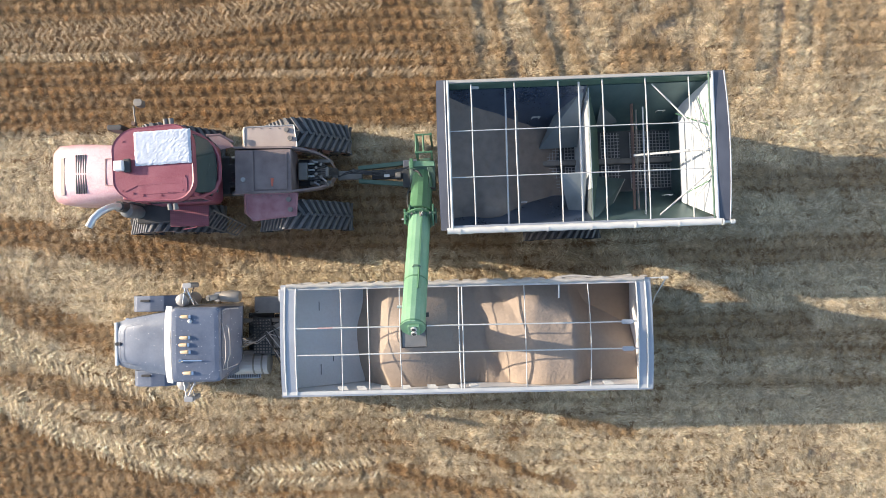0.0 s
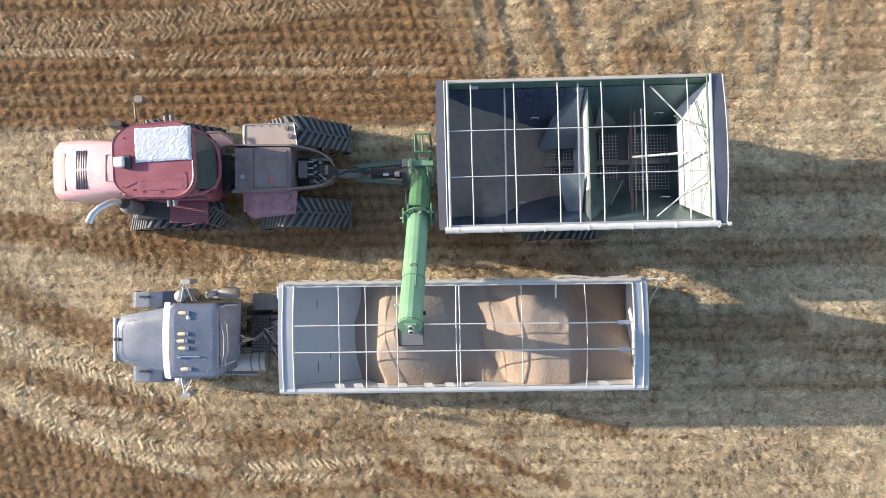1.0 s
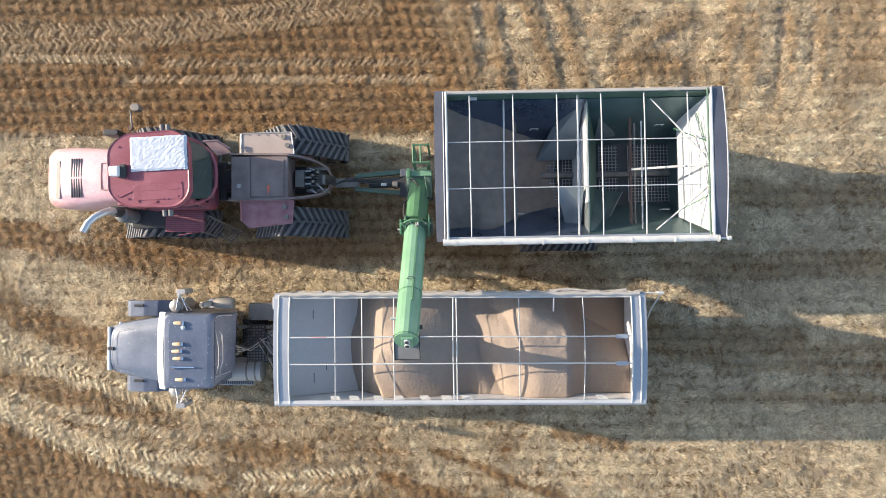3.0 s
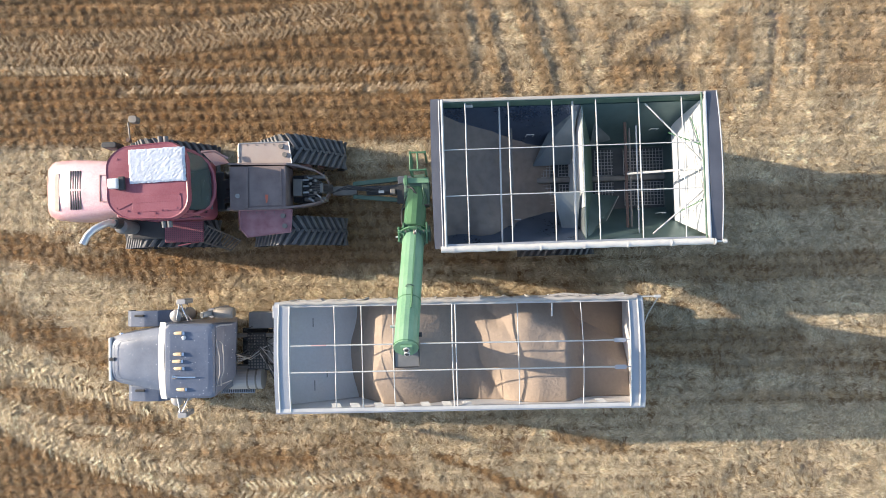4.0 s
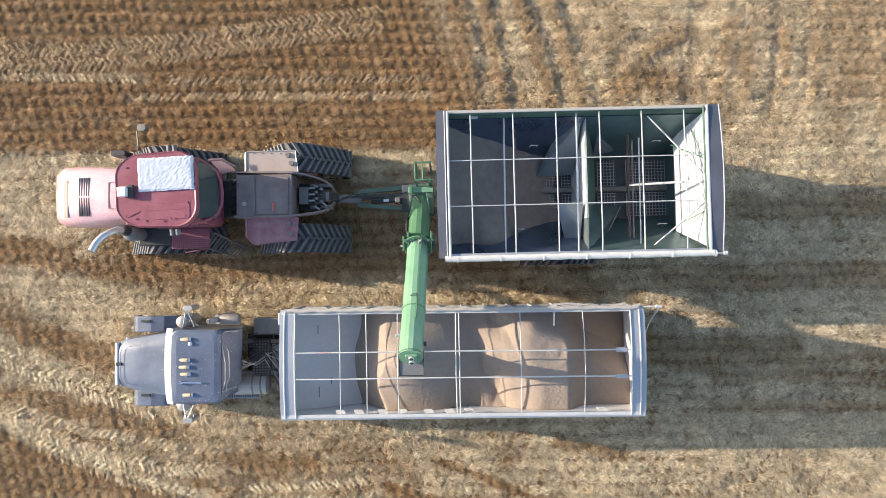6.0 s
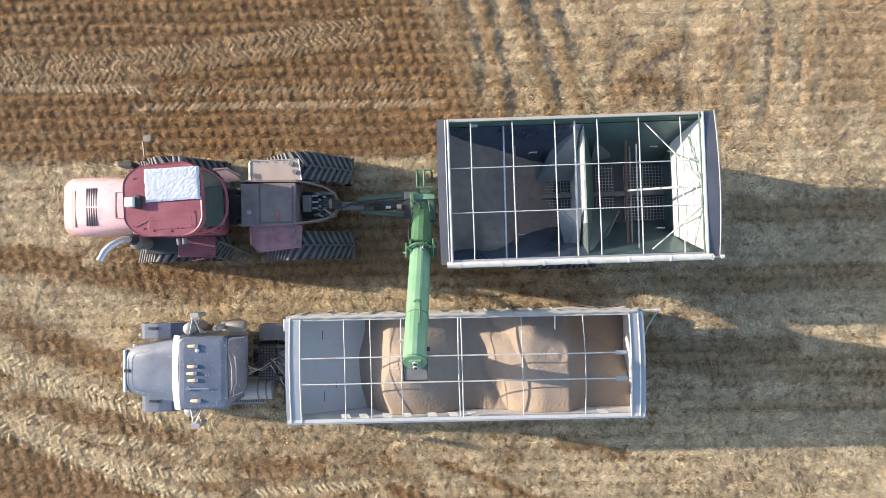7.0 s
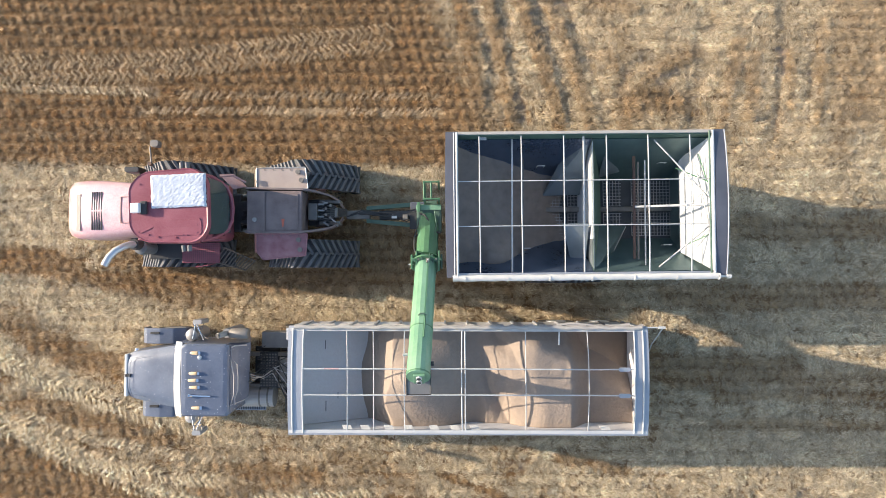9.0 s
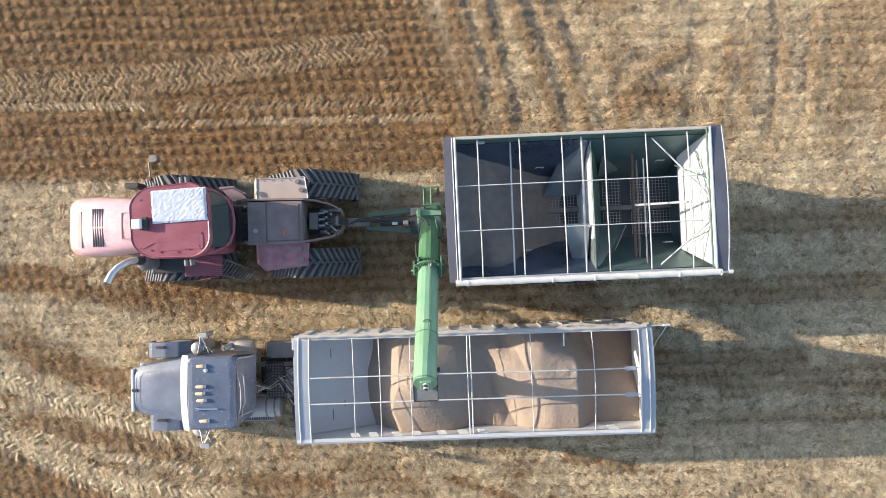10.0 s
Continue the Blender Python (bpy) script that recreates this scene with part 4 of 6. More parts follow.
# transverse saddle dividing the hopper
# sunlit part of the divider coloured pale, unlit part coloured grey
saddle = part("saddle", slab([(3.46, 1.2, 1.2), (3.52, 1.2, 2.70), (3.52, CY1 - 0.12, 2.70), (3.46, CY1 - 0.12, 1.2)], 0.02), HOPPER_SUNLIT, cart, "cross divider face, pale with the sunlight put into its colour")
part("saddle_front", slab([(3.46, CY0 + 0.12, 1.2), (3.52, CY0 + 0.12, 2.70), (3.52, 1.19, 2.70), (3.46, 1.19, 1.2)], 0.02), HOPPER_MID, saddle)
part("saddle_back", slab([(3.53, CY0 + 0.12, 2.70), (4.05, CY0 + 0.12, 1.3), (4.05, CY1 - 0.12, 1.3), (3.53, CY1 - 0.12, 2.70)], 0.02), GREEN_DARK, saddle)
part("gusset", slab([(3.45, 3.6, 2.62), (3.45, 2.4, 1.5), (2.5, 2.4, 1.35), (2.85, 3.15, 1.85)], 0.015), HOPPER_MID, saddle)
part("gusset", slab([(3.95, 3.6, 2.5), (4.5, 3.0, 1.5), (3.95, 2.85, 1.5)], 0.015), HOPPER_MID, saddle)
part("gusset", slab([(3.58, 0.45, 2.62), (3.62, 1.62, 1.75), (4.7, 1.55, 1.30), (4.2, 0.85, 1.85)], 0.015), HOPPER_GREEN, saddle)
part("gusset_edge", rod((4.7, 1.55, 1.31), (4.18, 0.82, 1.88), 0.014), ROD, saddle)
part("deflector", slab([(3.15, 0.42, 1.98), (3.44, 0.42, 2.08), (3.44, 1.58, 2.56), (2.82, 1.58, 2.46)], 0.02), HOPPER_MID, saddle, "scuffed bright steel deflector plate")
part("level_sensor", box(0.74, 0.92, CY1 - 0.16, CY1 - 0.095, 2.98, 3.05, 0.01), ROD, hopper, "small white level sensor")
for x, y in ((1.9, 1.0), (5.5, 1.05), (5.4, 3.15), (2.3, 3.1)):
    part("grab_handle", pipe([(x, y, 1.75), (x, y, 1.95), (x + 0.18, y, 1.95), (x + 0.18, y, 1.75)], 0.014), ROD, hopper)
# cross pipes
part("cross_pipe", rod((4.66, CY0 + 0.3, 2.2), (4.68, CY1 - 0.45, 2.2), 0.036, 14), RUST, hopper, "rusty cross pipe", smooth=True)
part("cross_pipe", rod((4.76, CY0 + 0.3, 2.2), (4.78, CY1 - 0.6, 2.2), 0.024, 14), STEEL, hopper, "dull steel cross pipe", smooth=True)
part("cross_pipe", rod((4.84, CY0 + 0.1, 2.5), (4.86, CY1 - 0.6, 2.5), 0.018, 10), ROD, hopper)
part("cross_pipe", rod((1.88, CY0 + 0.1, 2.0), (1.90, CY1 - 0.1, 2.0), 0.038, 14), STEEL, hopper)
part("cross_pipe", rod((1.53, CY0 + 0.1, 2.75), (1.56, CY1 - 0.1, 2.75), 0.022, 10), ROD, hopper)
part("cross_pipe", rod((3.22, CY0 + 0.1, 3.02), (3.24, CY1 - 0.05, 3.02), 0.025, 10), ROD, hopper)
# rim, caps and bows
for ya, yb in ((CY1 - 0.07, CY1), (CY0, CY0 + 0.10)):
    part("top_rail", box(CX0, CX1, ya, yb, CZ - 0.06, CZ, 0.012), TARP if ya > 2 else ALU, cart)


def cart_cap(xa, xb, bulge):
    """Broad end cap, its outer edge bowed and sloping down."""
    n = 16
    rings = []
    for i in range(n + 1):
        y = CY0 + (CY1 - CY0) * i / n
        b = bulge * (1 - (2 * i / n - 1) ** 2)
        xo = xb + math.copysign(b, xb - xa)
        up = 0.09 * (1 - (2 * i / n - 1) ** 2)
        rings.append([(xa, y, CZ + 0.01 + up * 0.5), (xo, y, CZ + 0.0 + up * 0.5), (xo, y, CZ - 0.22), (xa, y, CZ - 0.10)])
    return loft(rings)


capf = part("front_cap", cart_cap(0.19, -0.06, 0.02), GREY_CAP, cart, "grey vinyl end cap")
capr = part("rear_cap", cart_cap(6.26, 6.50, 0.055), GREY_CAP, cart, "grey vinyl end cap with bowed edge")
part("cap_bead", rod((0.2, CY0 + 0.03, CZ + 0.05), (0.2, CY1 - 0.03, CZ + 0.05), 0.028), ROD, capf)
part("cap_bead", rod((0.13, CY0 + 0.03, CZ + 0.05), (0.13, CY1 - 0.03, CZ + 0.05), 0.014), ALU, capf)
part("cap_bead", rod((6.22, CY0 + 0.03, CZ + 0.03), (6.22, CY1 - 0.03, CZ + 0.03), 0.03), ALU, capr)
part("cap_bead", rod((6.15, CY0 + 0.03, CZ + 0.0), (6.15, CY1 - 0.03, CZ + 0.0), 0.022), GREEN_DARK, capr)
pts = [(6.50 + 0.055 * (1 - (2 * i / 16 - 1) ** 2), CY0 + (CY1 - CY0) * i / 16, CZ + 0.0 + 0.05 * (1 - (2 * i / 16 - 1) ** 2)) for i in range(17)]
part("cap_edge", pipe(pts, 0.015), ALU, capr)
for x in (0.735, 1.73, 2.735, 3.745, 4.73, 5.72):
    pts = [(x + 0.004 * math.sin(i * 0.9), CY0 + 0.06 + (CY1 - CY0 - 0.12) * i / 10, CZ - 0.09 + 0.03 * math.sin(i / 10 * math.pi)) for i in range(11)]
    part("tarp_bow", pipe(pts, 0.0155), ROD, cart, "pale steel tarp bow")
for y in (2.56, 1.50):
    part("ridge_rope", rod((0.2, y, CZ - 0.04), (6.2, y + 0.01, CZ - 0.04), 0.012), ROD, cart)
for a, b, r in (((4.95, 3.55, 2.95), (6.28, 2.05, 3.05), 0.02), ((5.02, 0.5, 2.95), (6.3, 1.55, 3.05), 0.02), ((4.66, 2.0, 2.3), (6.26, 1.98, 3.05), 0.03), ((5.9, 3.1, 2.9), (6.24, 1.3, 3.05), 0.016),
                ((5.55, 2.9, 2.7), (6.28, 2.5, 3.0), 0.014), ((5.75, 1.0, 2.6), (6.28, 1.3, 3.0), 0.014), ((6.0, 3.2, 2.95), (6.28, 2.3, 2.95), 0.012)):
    part("brace", rod(a, b, r), ROD if r > 0.015 else GREEN, cart)
# rolled white tarp over the south rail, with folds
n = 90
pts = [(0.08 + 6.2 * i / n, CY0 - 0.02 + 0.004 * math.sin(i * 0.8), CZ + 0.02 + 0.003 * math.sin(i * 1.9)) for i in range(n + 1)]
roll = part("tarp_roll", pipe(pts, 0.075, 12), WHITE, cart, "rolled white tarpaulin with ties", smooth=True)
for i in range(7):
    x = 0.35 + i * 0.99
    part("roll_tie", rod((x, CY0 - 0.03, CZ + 0.03), (x + 0.035, CY0 - 0.03, CZ + 0.03), 0.079, 12), WHITE, roll)
part("roll_end", rod((6.28, CY0 - 0.03, CZ + 0.03), (6.52, CY0 - 0.03, CZ + 0.03), 0.025), ROD, roll)
part("roll_joint", rod((6.5, CY0 - 0.03, CZ + 0.03), (6.58, CY0 - 0.03, CZ + 0.03), 0.05), ROD, roll)
for x in (1.0, 3.0, 5.0):
    part("side_rib", box(x, x + 0.06, CY1 - 0.05, CY1 - 0.01, 2.2, 3.1), GREEN_DARK, hopper)
# running gear
part("axle_beam", box(2.95, 3.35, 0.7, 3.3, 0.45, 1.1, 0.03), GREEN_DARK, cart)
part("chassis", box(0.2, 6.0, 1.5, 2.5, 0.75, 1.05, 0.03), GREEN_DARK, cart)
for y0, y1 in ((0.08, 0.74), (3.29, 3.95)):
    crawler(cart, ((2.62, 0.42, 0.42), (3.72, 0.42, 0.42), (3.17, 0.72, 0.45)), y0, y1, "cart_track")
# drawbar
for ys, ye in ((2.14, 2.27), (1.80, 1.60)):
    part("drawbar_arm", slab([(-2.2, ys + 0.05, 0.98), (-0.3, ye + 0.06, 1.08), (-0.3, ye - 0.06, 1.08), (-2.2, ys - 0.05, 0.98)], -0.16), GREEN_DARK, cart)
part("drawbar_nose", box(-2.75, -2.1, 1.85, 2.09, 0.8, 0.96, 0.03), STEEL, cart)
part("drawbar_plate", box(-1.0, -0.58, 1.6, 2.28, 1.09, 1.2, 0.02), GREY_CAP, cart)
part("hydraulic_ram", rod((-2.05, 1.98, 1.05), (-0.9, 1.96, 1.12), 0.05, 12), DARK, cart)
part("hydraulic_ram", rod((-1.5, 1.93, 1.12), (-0.7, 1.9, 1.2), 0.03, 10), ROD, cart)
for k in range(5):
    part("hose", pipe([(-2.7 + 0.1 * k, 1.9 + 0.05 * k, 1.2), (-2.3, 2.0 + 0.06 * math.sin(k * 2), 1.28), (-1.7, 1.95 + 0.05 * math.cos(k * 3), 1.15), (-1.1, 1.9 + 0.07 * (k - 2), 1.2), (-0.6, 1.95 + 0.05 * k, 1.3)], 0.016, 6), DARK, cart)
# added dark boxes fill the dark space between the drawbar arms
part("drawbar_dark_box", box(-1.85, -0.98, 1.83, 2.07, 0.86, 1.0, 0.02), DARK, cart)
part("drawbar_dark_box", box(-1.45, -0.95, 1.86, 2.04, 1.16, 1.24, 0.03), DARK, cart)
part("warning_plate", box(-1.50, -1.36, 1.84, 1.91, 1.245, 1.25), ROD, cart, "small white label plate")
part("valve_block", box(-1.2, -1.06, 1.80, 1.94, 1.245, 1.32, 0.02), STEEL, cart)
part("pivot_plate", box(-1.02, -0.83, 1.55, 2.0, 1.21, 1.26, 0.01), DARK, cart)
# unloading auger
A0, A1, A2 = Vector((-0.50, 2.02, 1.15)), Vector((-0.56, 0.64, 2.72)), Vector((-0.69, -1.72, 4.84))


def octo(a, b, r, sides=12, turn=0.0, r2=None):
    d = (b - a).normalized()
    s = Vector((1, 0, 0))
    s = (s - d * s.dot(d)).normalized()
    u = s.cross(d)
    if u.z < 0:
        u = -u
    ring = lambda p, q: [p + q * (math.cos(radians(turn + 360 * i / sides)) * s + math.sin(radians(turn + 360 * i / sides)) * u) for i in range(sides)]
    return loft([ring(a, r), ring(b, r2 or r)])


low = part("lower_auger", octo(A0, A1 + (A1 - A0).normalized() * 0.02, 0.27, 14), GREEN, cart, "dark green lower auger tube")
# darker green here puts the tractor's shadow into the housing's colour
part("auger_housing", box(-0.82, -0.17, 1.45, 2.18, 0.95, 1.62, 0.05), GREEN_DARK, cart)
d1, d2 = (A1 - A0).normalized(), (A2 - A1).normalized()
part("flange", octo(A1 - d1 * 0.05, A1 - d1 * 0.015, 0.36, 18), GREEN, low)
up = part("upper_auger", octo(A1 + d2 * 0.03, A2, 0.255, 16, 11.25), GREEN_LIGHT, cart, "light green upper auger tube")
part("flange", octo(A1 + d2 * 0.03, A1 + d2 * 0.07, 0.36, 18), GREEN, up)
for i in range(10):
    a = radians(36 * i)
    s = Vector((1, 0, 0))
    u = Vector((0, -d2.z, d2.y)) * -1
    c = A1 + 0.31 * (math.cos(a) * s + math.sin(a) * u)
    part("flange_bolt", rod(c - d2 * 0.05, c + d2 * 0.12, 0.018, 6), GREEN_DARK, up)
for f in (0.62, 0.985):
    part("tube_band", octo(A1 + (A2 - A1) * f, A1 + (A2 - A1) * (f + 0.008), 0.264, 16, 11.25), GREEN, up)
top = Vector((0, d2.z, -d2.y))
top = top if top.z > 0 else -top
part("seam_strip", slab([A1 + d2 * 0.2 + top * 0.262 + Vector((0.06, 0, 0)), A1 + d2 * 2.3 + top * 0.262 + Vector((0.06, 0, 0)), A1 + d2 * 2.3 + top * 0.262 + Vector((0.085, 0, 0)), A1 + d2 * 0.2 + top * 0.262 + Vector((0.085, 0, 0))], 0.012), GREEN, up)
part("lift_eye", pipe([A1 + d2 * 1.75 + top * 0.25 + Vector((-0.07, 0, 0)), A1 + d2 * 1.75 + top * 0.31 + Vector((-0.03, 0, 0)), A1 + d2 * 1.75 + top * 0.31 + Vector((0.05, 0, 0)), A1 + d2 * 1.75 + top * 0.25 + Vector((0.1, 0, 0))], 0.015), GREEN_DARK, up)
part("seam_pipe", rod(A1 + d2 * 1.8 + top * 0.27 + Vector((0.08, 0, 0)), A1 + d2 * 2.35 + top * 0.27 + Vector((0.08, 0, 0)), 0.018), GREEN, up)
face = Matrix((Vector((1, 0, 0)), top, d2)).transposed().to_4x4()
face.translation = A2 + d2 * 0.03 - top * 0.02 + Vector((0.02, 0, 0))
lampb = part("end_bracket", box(-0.12, 0.12, -0.15, 0.15, -0.03, 0.03, 0.012, m=face), GREEN_LIGHT, cart, "lamp bracket on the auger mouth")
for v in (-0.075, 0.075):
    o = face @ Vector((0, v, 0.03))
    part("work_lamp", rod(o, o + d2 * 0.03, 0.062, 14), ROD, lampb)
    part("lamp_lens", rod(o + d2 * 0.03, o + d2 * 0.036, 0.042, 14), RUBBER, lampb)
part("sensor", rod(A1 + d2 * 2.62 + Vector((-0.26, 0, 0.0)), A1 + d2 * 2.62 + Vector((-0.36, 0, 0.02)), 0.03), ROD, up)
part("sensor", rod(A1 + d2 * 2.85 + Vector((0.25, 0, 0.0)), A1 + d2 * 2.85 + Vector((0.31, 0, 0.0)), 0.05, 6), DARK, up)
SPOUT_GREY = material("grey_rubber_skirt", (0.11, 0.115, 0.12), 0.7, 0, 0.35, (0.27, 0.25, 0.23), 4.0, 0.15, 0.1)
spout = part("spout_hood", slab([(-0.88, -1.62, 4.70), (-0.88, -2.13, 4.60), (-0.38, -2.13, 4.60), (-0.38, -1.62, 4.70)], 0.025), SPOUT_GREY, cart, "grey rubber spout hood")
for q in (((-0.88, -1.62, 4.67), (-0.88, -2.13, 4.575), (-0.87, -2.16, 4.15), (-0.87, -1.65, 4.15)), ((-0.38, -2.13, 4.575), (-0.38, -1.62, 4.67), (-0.39, -1.65, 4.15), (-0.39, -2.16, 4.15)), ((-0.88, -2.13, 4.575), (-0.38, -2.13, 4.575), (-0.39, -2.17, 4.15), (-0.87, -2.17, 4.15))):
    part("spout_skirt", slab(q, 0.015), SPOUT_GREY, spout)
spout.location.x = -0.06
part("spout_rim", pipe([(-0.885, -1.62, 4.71), (-0.885, -2.14, 4.60), (-0.375, -2.14, 4.60), (-0.375, -1.62, 4.71)], 0.016, 6), DARK, spout)
# clutter on the auger housing
part("housing_lip", box(-0.83, -0.18, 2.02, 2.16, 1.62, 1.66, 0.01), GREEN_LIGHT, cart)
part("housing_lug", box(-0.80, -0.72, 1.97, 2.22, 1.66, 1.74, 0.01), GREEN, cart)
part("hose", pipe([(-0.72, 1.93, 1.7), (-0.6, 1.88, 1.78), (-0.5, 1.72, 1.86), (-0.5, 1.58, 1.92), (-0.54, 1.35, 2.05)], 0.026, 8), DARK, cart)
part("hose", pipe([(-0.2, 1.42, 1.95), (-0.4, 1.42, 2.08), (-0.7, 1.40, 2.02), (-0.86, 1.32, 2.05), (-0.86, 1.05, 2.3), (-0.8, 0.85, 2.6)], 0.026, 8), DARK, cart)
part("hose", pipe([(-0.52, 1.6, 1.9), (-0.46, 1.45, 2.02), (-0.47, 1.2, 2.2), (-0.6, 0.95, 2.55), (-0.62, 0.7, 2.9)], 0.018, 8), DARK, cart)
part("hose_fitting", rod((-0.54, 1.36, 2.06), (-0.55, 1.24, 2.17), 0.035, 10), ROD, cart)
part("hinge_bar", box(-0.9, -0.16, 0.70, 0.78, 2.86, 2.93, 0.012), GREEN, cart)
for i in range(7):
    part("hinge_bolt", rod((-0.84 + 0.105 * i, 0.74, 2.92), (-0.84 + 0.105 * i, 0.74, 2.98), 0.024, 8), STEEL if i % 2 else GREEN_DARK, cart)
for x in (-0.9, -0.66, -0.4, -0.18):
    part("hinge_lug", box(x - 0.025, x + 0.025, 0.50, 0.86, 2.72, 2.95 if abs(x + 0.53) < 0.2 else 2.88, 0.012), GREEN_DARK if x > -0.5 else GREEN, cart)
part("latch_pin", rod((-0.98, 0.62, 2.8), (-0.86, 0.62, 2.8), 0.02, 8), ROD, cart)
part("latch_pin", rod((-0.56, 0.9, 2.85), (-0.52, 0.66, 3.04), 0.026, 8), STEEL, cart)
# hinge ram, guard hoops and ladder at the auger foot
part("fold_ram", rod((-0.42, 1.65, 1.75), (-0.5, 0.7, 3.02), 0.03), ROD, cart)
for x in (-0.78, -0.24):
    part("hinge_arm", box(x - 0.02, x + 0.02, 0.45, 0.95, 2.5, 2.95, 0.01), GREEN, cart)
part("hose", pipe([(-0.75, 1.7, 1.7), (-0.86, 1.35, 2.0), (-0.84, 0.95, 2.5), (-0.7, 0.75, 2.8)], 0.018, 6), DARK, cart)
part("hose", pipe([(-0.35, 2.0, 1.66), (-0.3, 1.6, 1.9), (-0.45, 1.1, 2.5), (-0.42, 0.75, 2.95)], 0.016, 6), GREEN_DARK, cart)
lad = part("ladder", box(-0.62, -0.57, 2.2, 2.25, 1.0, 2.6), GREEN, cart, "green steel access ladder")
part("ladder_rail", box(-0.62, -0.57, 2.62, 2.67, 1.0, 2.6), GREEN, lad)
part("ladder_rail", box(-0.26, -0.21, 2.2, 2.25, 1.0, 2.6, bm=box(-0.26, -0.21, 2.62, 2.67, 1.0, 2.6)), GREEN, lad)
for a, b in (((-0.6, 2.22, 2.58), (-0.23, 2.22, 2.58)), ((-0.6, 2.64, 2.58), (-0.23, 2.64, 2.58)), ((-0.42, 2.22, 2.58), (-0.42, 2.64, 2.58))):
    part("ladder_hoop", rod(a, b, 0.022), GREEN, lad)
for z in (1.2, 1.55, 1.9, 2.25, 2.55):
    part("rung", rod((-0.6, 2.22, z), (-0.6, 2.65, z), 0.018), GREEN, lad)


def residue():
    """Grain left in the front half of the hopper."""
    xs, ys = np.linspace(0.1, 3.4, 80), np.linspace(CY0 + 0.1, CY1 - 0.1, 80)
    X, Y = np.meshgrid(xs, ys, indexing="ij")
    wall = np.maximum(FZ, np.maximum(FZ + (Y - S1) * 2.05, FZ + (S0 - Y) * 1.93))
    Z = 2.42 - 0.43 * X + 0.1 * np.abs(Y - CYC) + 0.4 * np.exp(-((X - 1.2) / 0.5) ** 2 - ((Y - 0.8) / 0.4) ** 2) + 0.18 * (wave_noise(X, Y, 51, 0.7) - 0.5) + 0.06 * (wave_noise(X, Y, 52, 0.2) - 0.5)
    keep = Z > wall - 0.03
    bm = bmesh.new()
    v = {}
    for i in range(80):
        for j in range(80):
            v[i, j] = bm.verts.new((X[i, j], Y[i, j], max(Z[i, j], wall[i, j] - 0.05)))
    for i in range(79):
        for j in range(79):
            if keep[i:i + 2, j:j + 2].any():
                bm.faces.new((v[i, j], v[i + 1, j], v[i + 1, j + 1], v[i, j + 1]))
    bmesh.ops.delete(bm, geom=[q for q in bm.verts if not q.link_faces], context="VERTS")
    made = bmesh.ops.extrude_face_region(bm, geom=bm.faces[:])["geom"]
    bmesh.ops.translate(bm, verts=[q for q in made if isinstance(q, bmesh.types.BMVert)], vec=(0, 0, -0.04))
    return bm


remnant = lone("grain_remnant", residue(), DARK_GRAIN, (3.2, CYC, 1.2), "last brown grain lying at the front of the cart hopper", "grain", smooth=True)
# the cart stands slightly askew to the trailer
for ob in (cart, remnant):
    ob.location.y += 0.02
    ob.rotation_euler.z = radians(0.75)


# ---- articulated tracked tractor ----
tractor = thing("tracked_tractor", (-6.0, 1.92, 0.0), "dusty red articulated tractor on four rubber tracks", "tractor")
HY = 1.94
for y0, y1 in ((0.49, 1.22), (2.56, 3.29)):
    crawler(tractor, ((-4.42, 0.40, 0.38), (-2.82, 0.40, 0.38), (-3.62, 1.28, 0.43), (-3.62, 0.35, 0.33)), y0, y1)
for y0, y1 in ((0.50, 1.23), (2.52, 3.25)):
    crawler(tractor, ((-7.92, 0.40, 0.38), (-6.28, 0.40, 0.38), (-7.1, 1.25, 0.42), (-7.1, 0.35, 0.33)), y0, y1)


def hood_ring(x, half, top, low, crown=0.05):
    pts = []
    n = 10
    for i in range(n + 1):
        u = -1 + 2 * i / n
        pts.append((x, HY + half * u, top + crown * (1 - u * u) - 0.10 * max(0, abs(u) - 0.8) / 0.2))
    pts += [(x, HY + half + 0.05, top - 0.3), (x, HY + half + 0.05, low), (x, HY - half - 0.05, low), (x, HY - half - 0.05, top - 0.3)]
    return pts


hood = part("hood", loft([hood_ring(-9.60, 0.55, 1.72, 1.2), hood_ring(-9.53, 0.64, 2.0, 1.15), hood_ring(-9.32, 0.69, 2.18, 1.1), hood_ring(-8.95, 0.70, 2.28, 1.1), hood_ring(-8.5, 0.68, 2.34, 1.1), hood_ring(-7.9, 0.63, 2.42, 1.1), hood_ring(-7.15, 0.58, 2.48, 1.1)]), HOOD_RED, tractor, "red engine hood, paled to pink by sun glare put into its colour", smooth=True)
for k in range(5):
    x = -8.79 + 0.062 * k
    for ya, yb in ((1.915, 2.36), (1.42, 1.875)):
        part("vent_slot", box(x, x + 0.026, ya, yb, 2.30, 2.355 + 0.0083 * k), RUBBER, hood)
part("hood_panel", slab([(-9.21, 1.40, 2.268), (-9.10, 1.40, 2.296), (-9.10, 2.32, 2.296), (-9.21, 2.32, 2.268)], 0.03), FENDER_DUST, hood, "dusty grey panel set into the hood")
part("hood_seam", box(-8.02, -8.0, HY - 0.35, HY + 0.3, 2.45, 2.468), RED_DUSTY, hood)
part("hood_seam", box(-8.0, -7.4, HY - 0.36, HY - 0.345, 2.455, 2.476), RED_DUSTY, hood)
part("hood_seam", box(-8.0, -7.4, HY + 0.285, HY + 0.3, 2.455, 2.476), RED_DUSTY, hood)
part("grille", box(-9.66, -9.6, HY - 0.36, HY + 0.36, 1.25, 1.66, 0.02), DARK, hood)
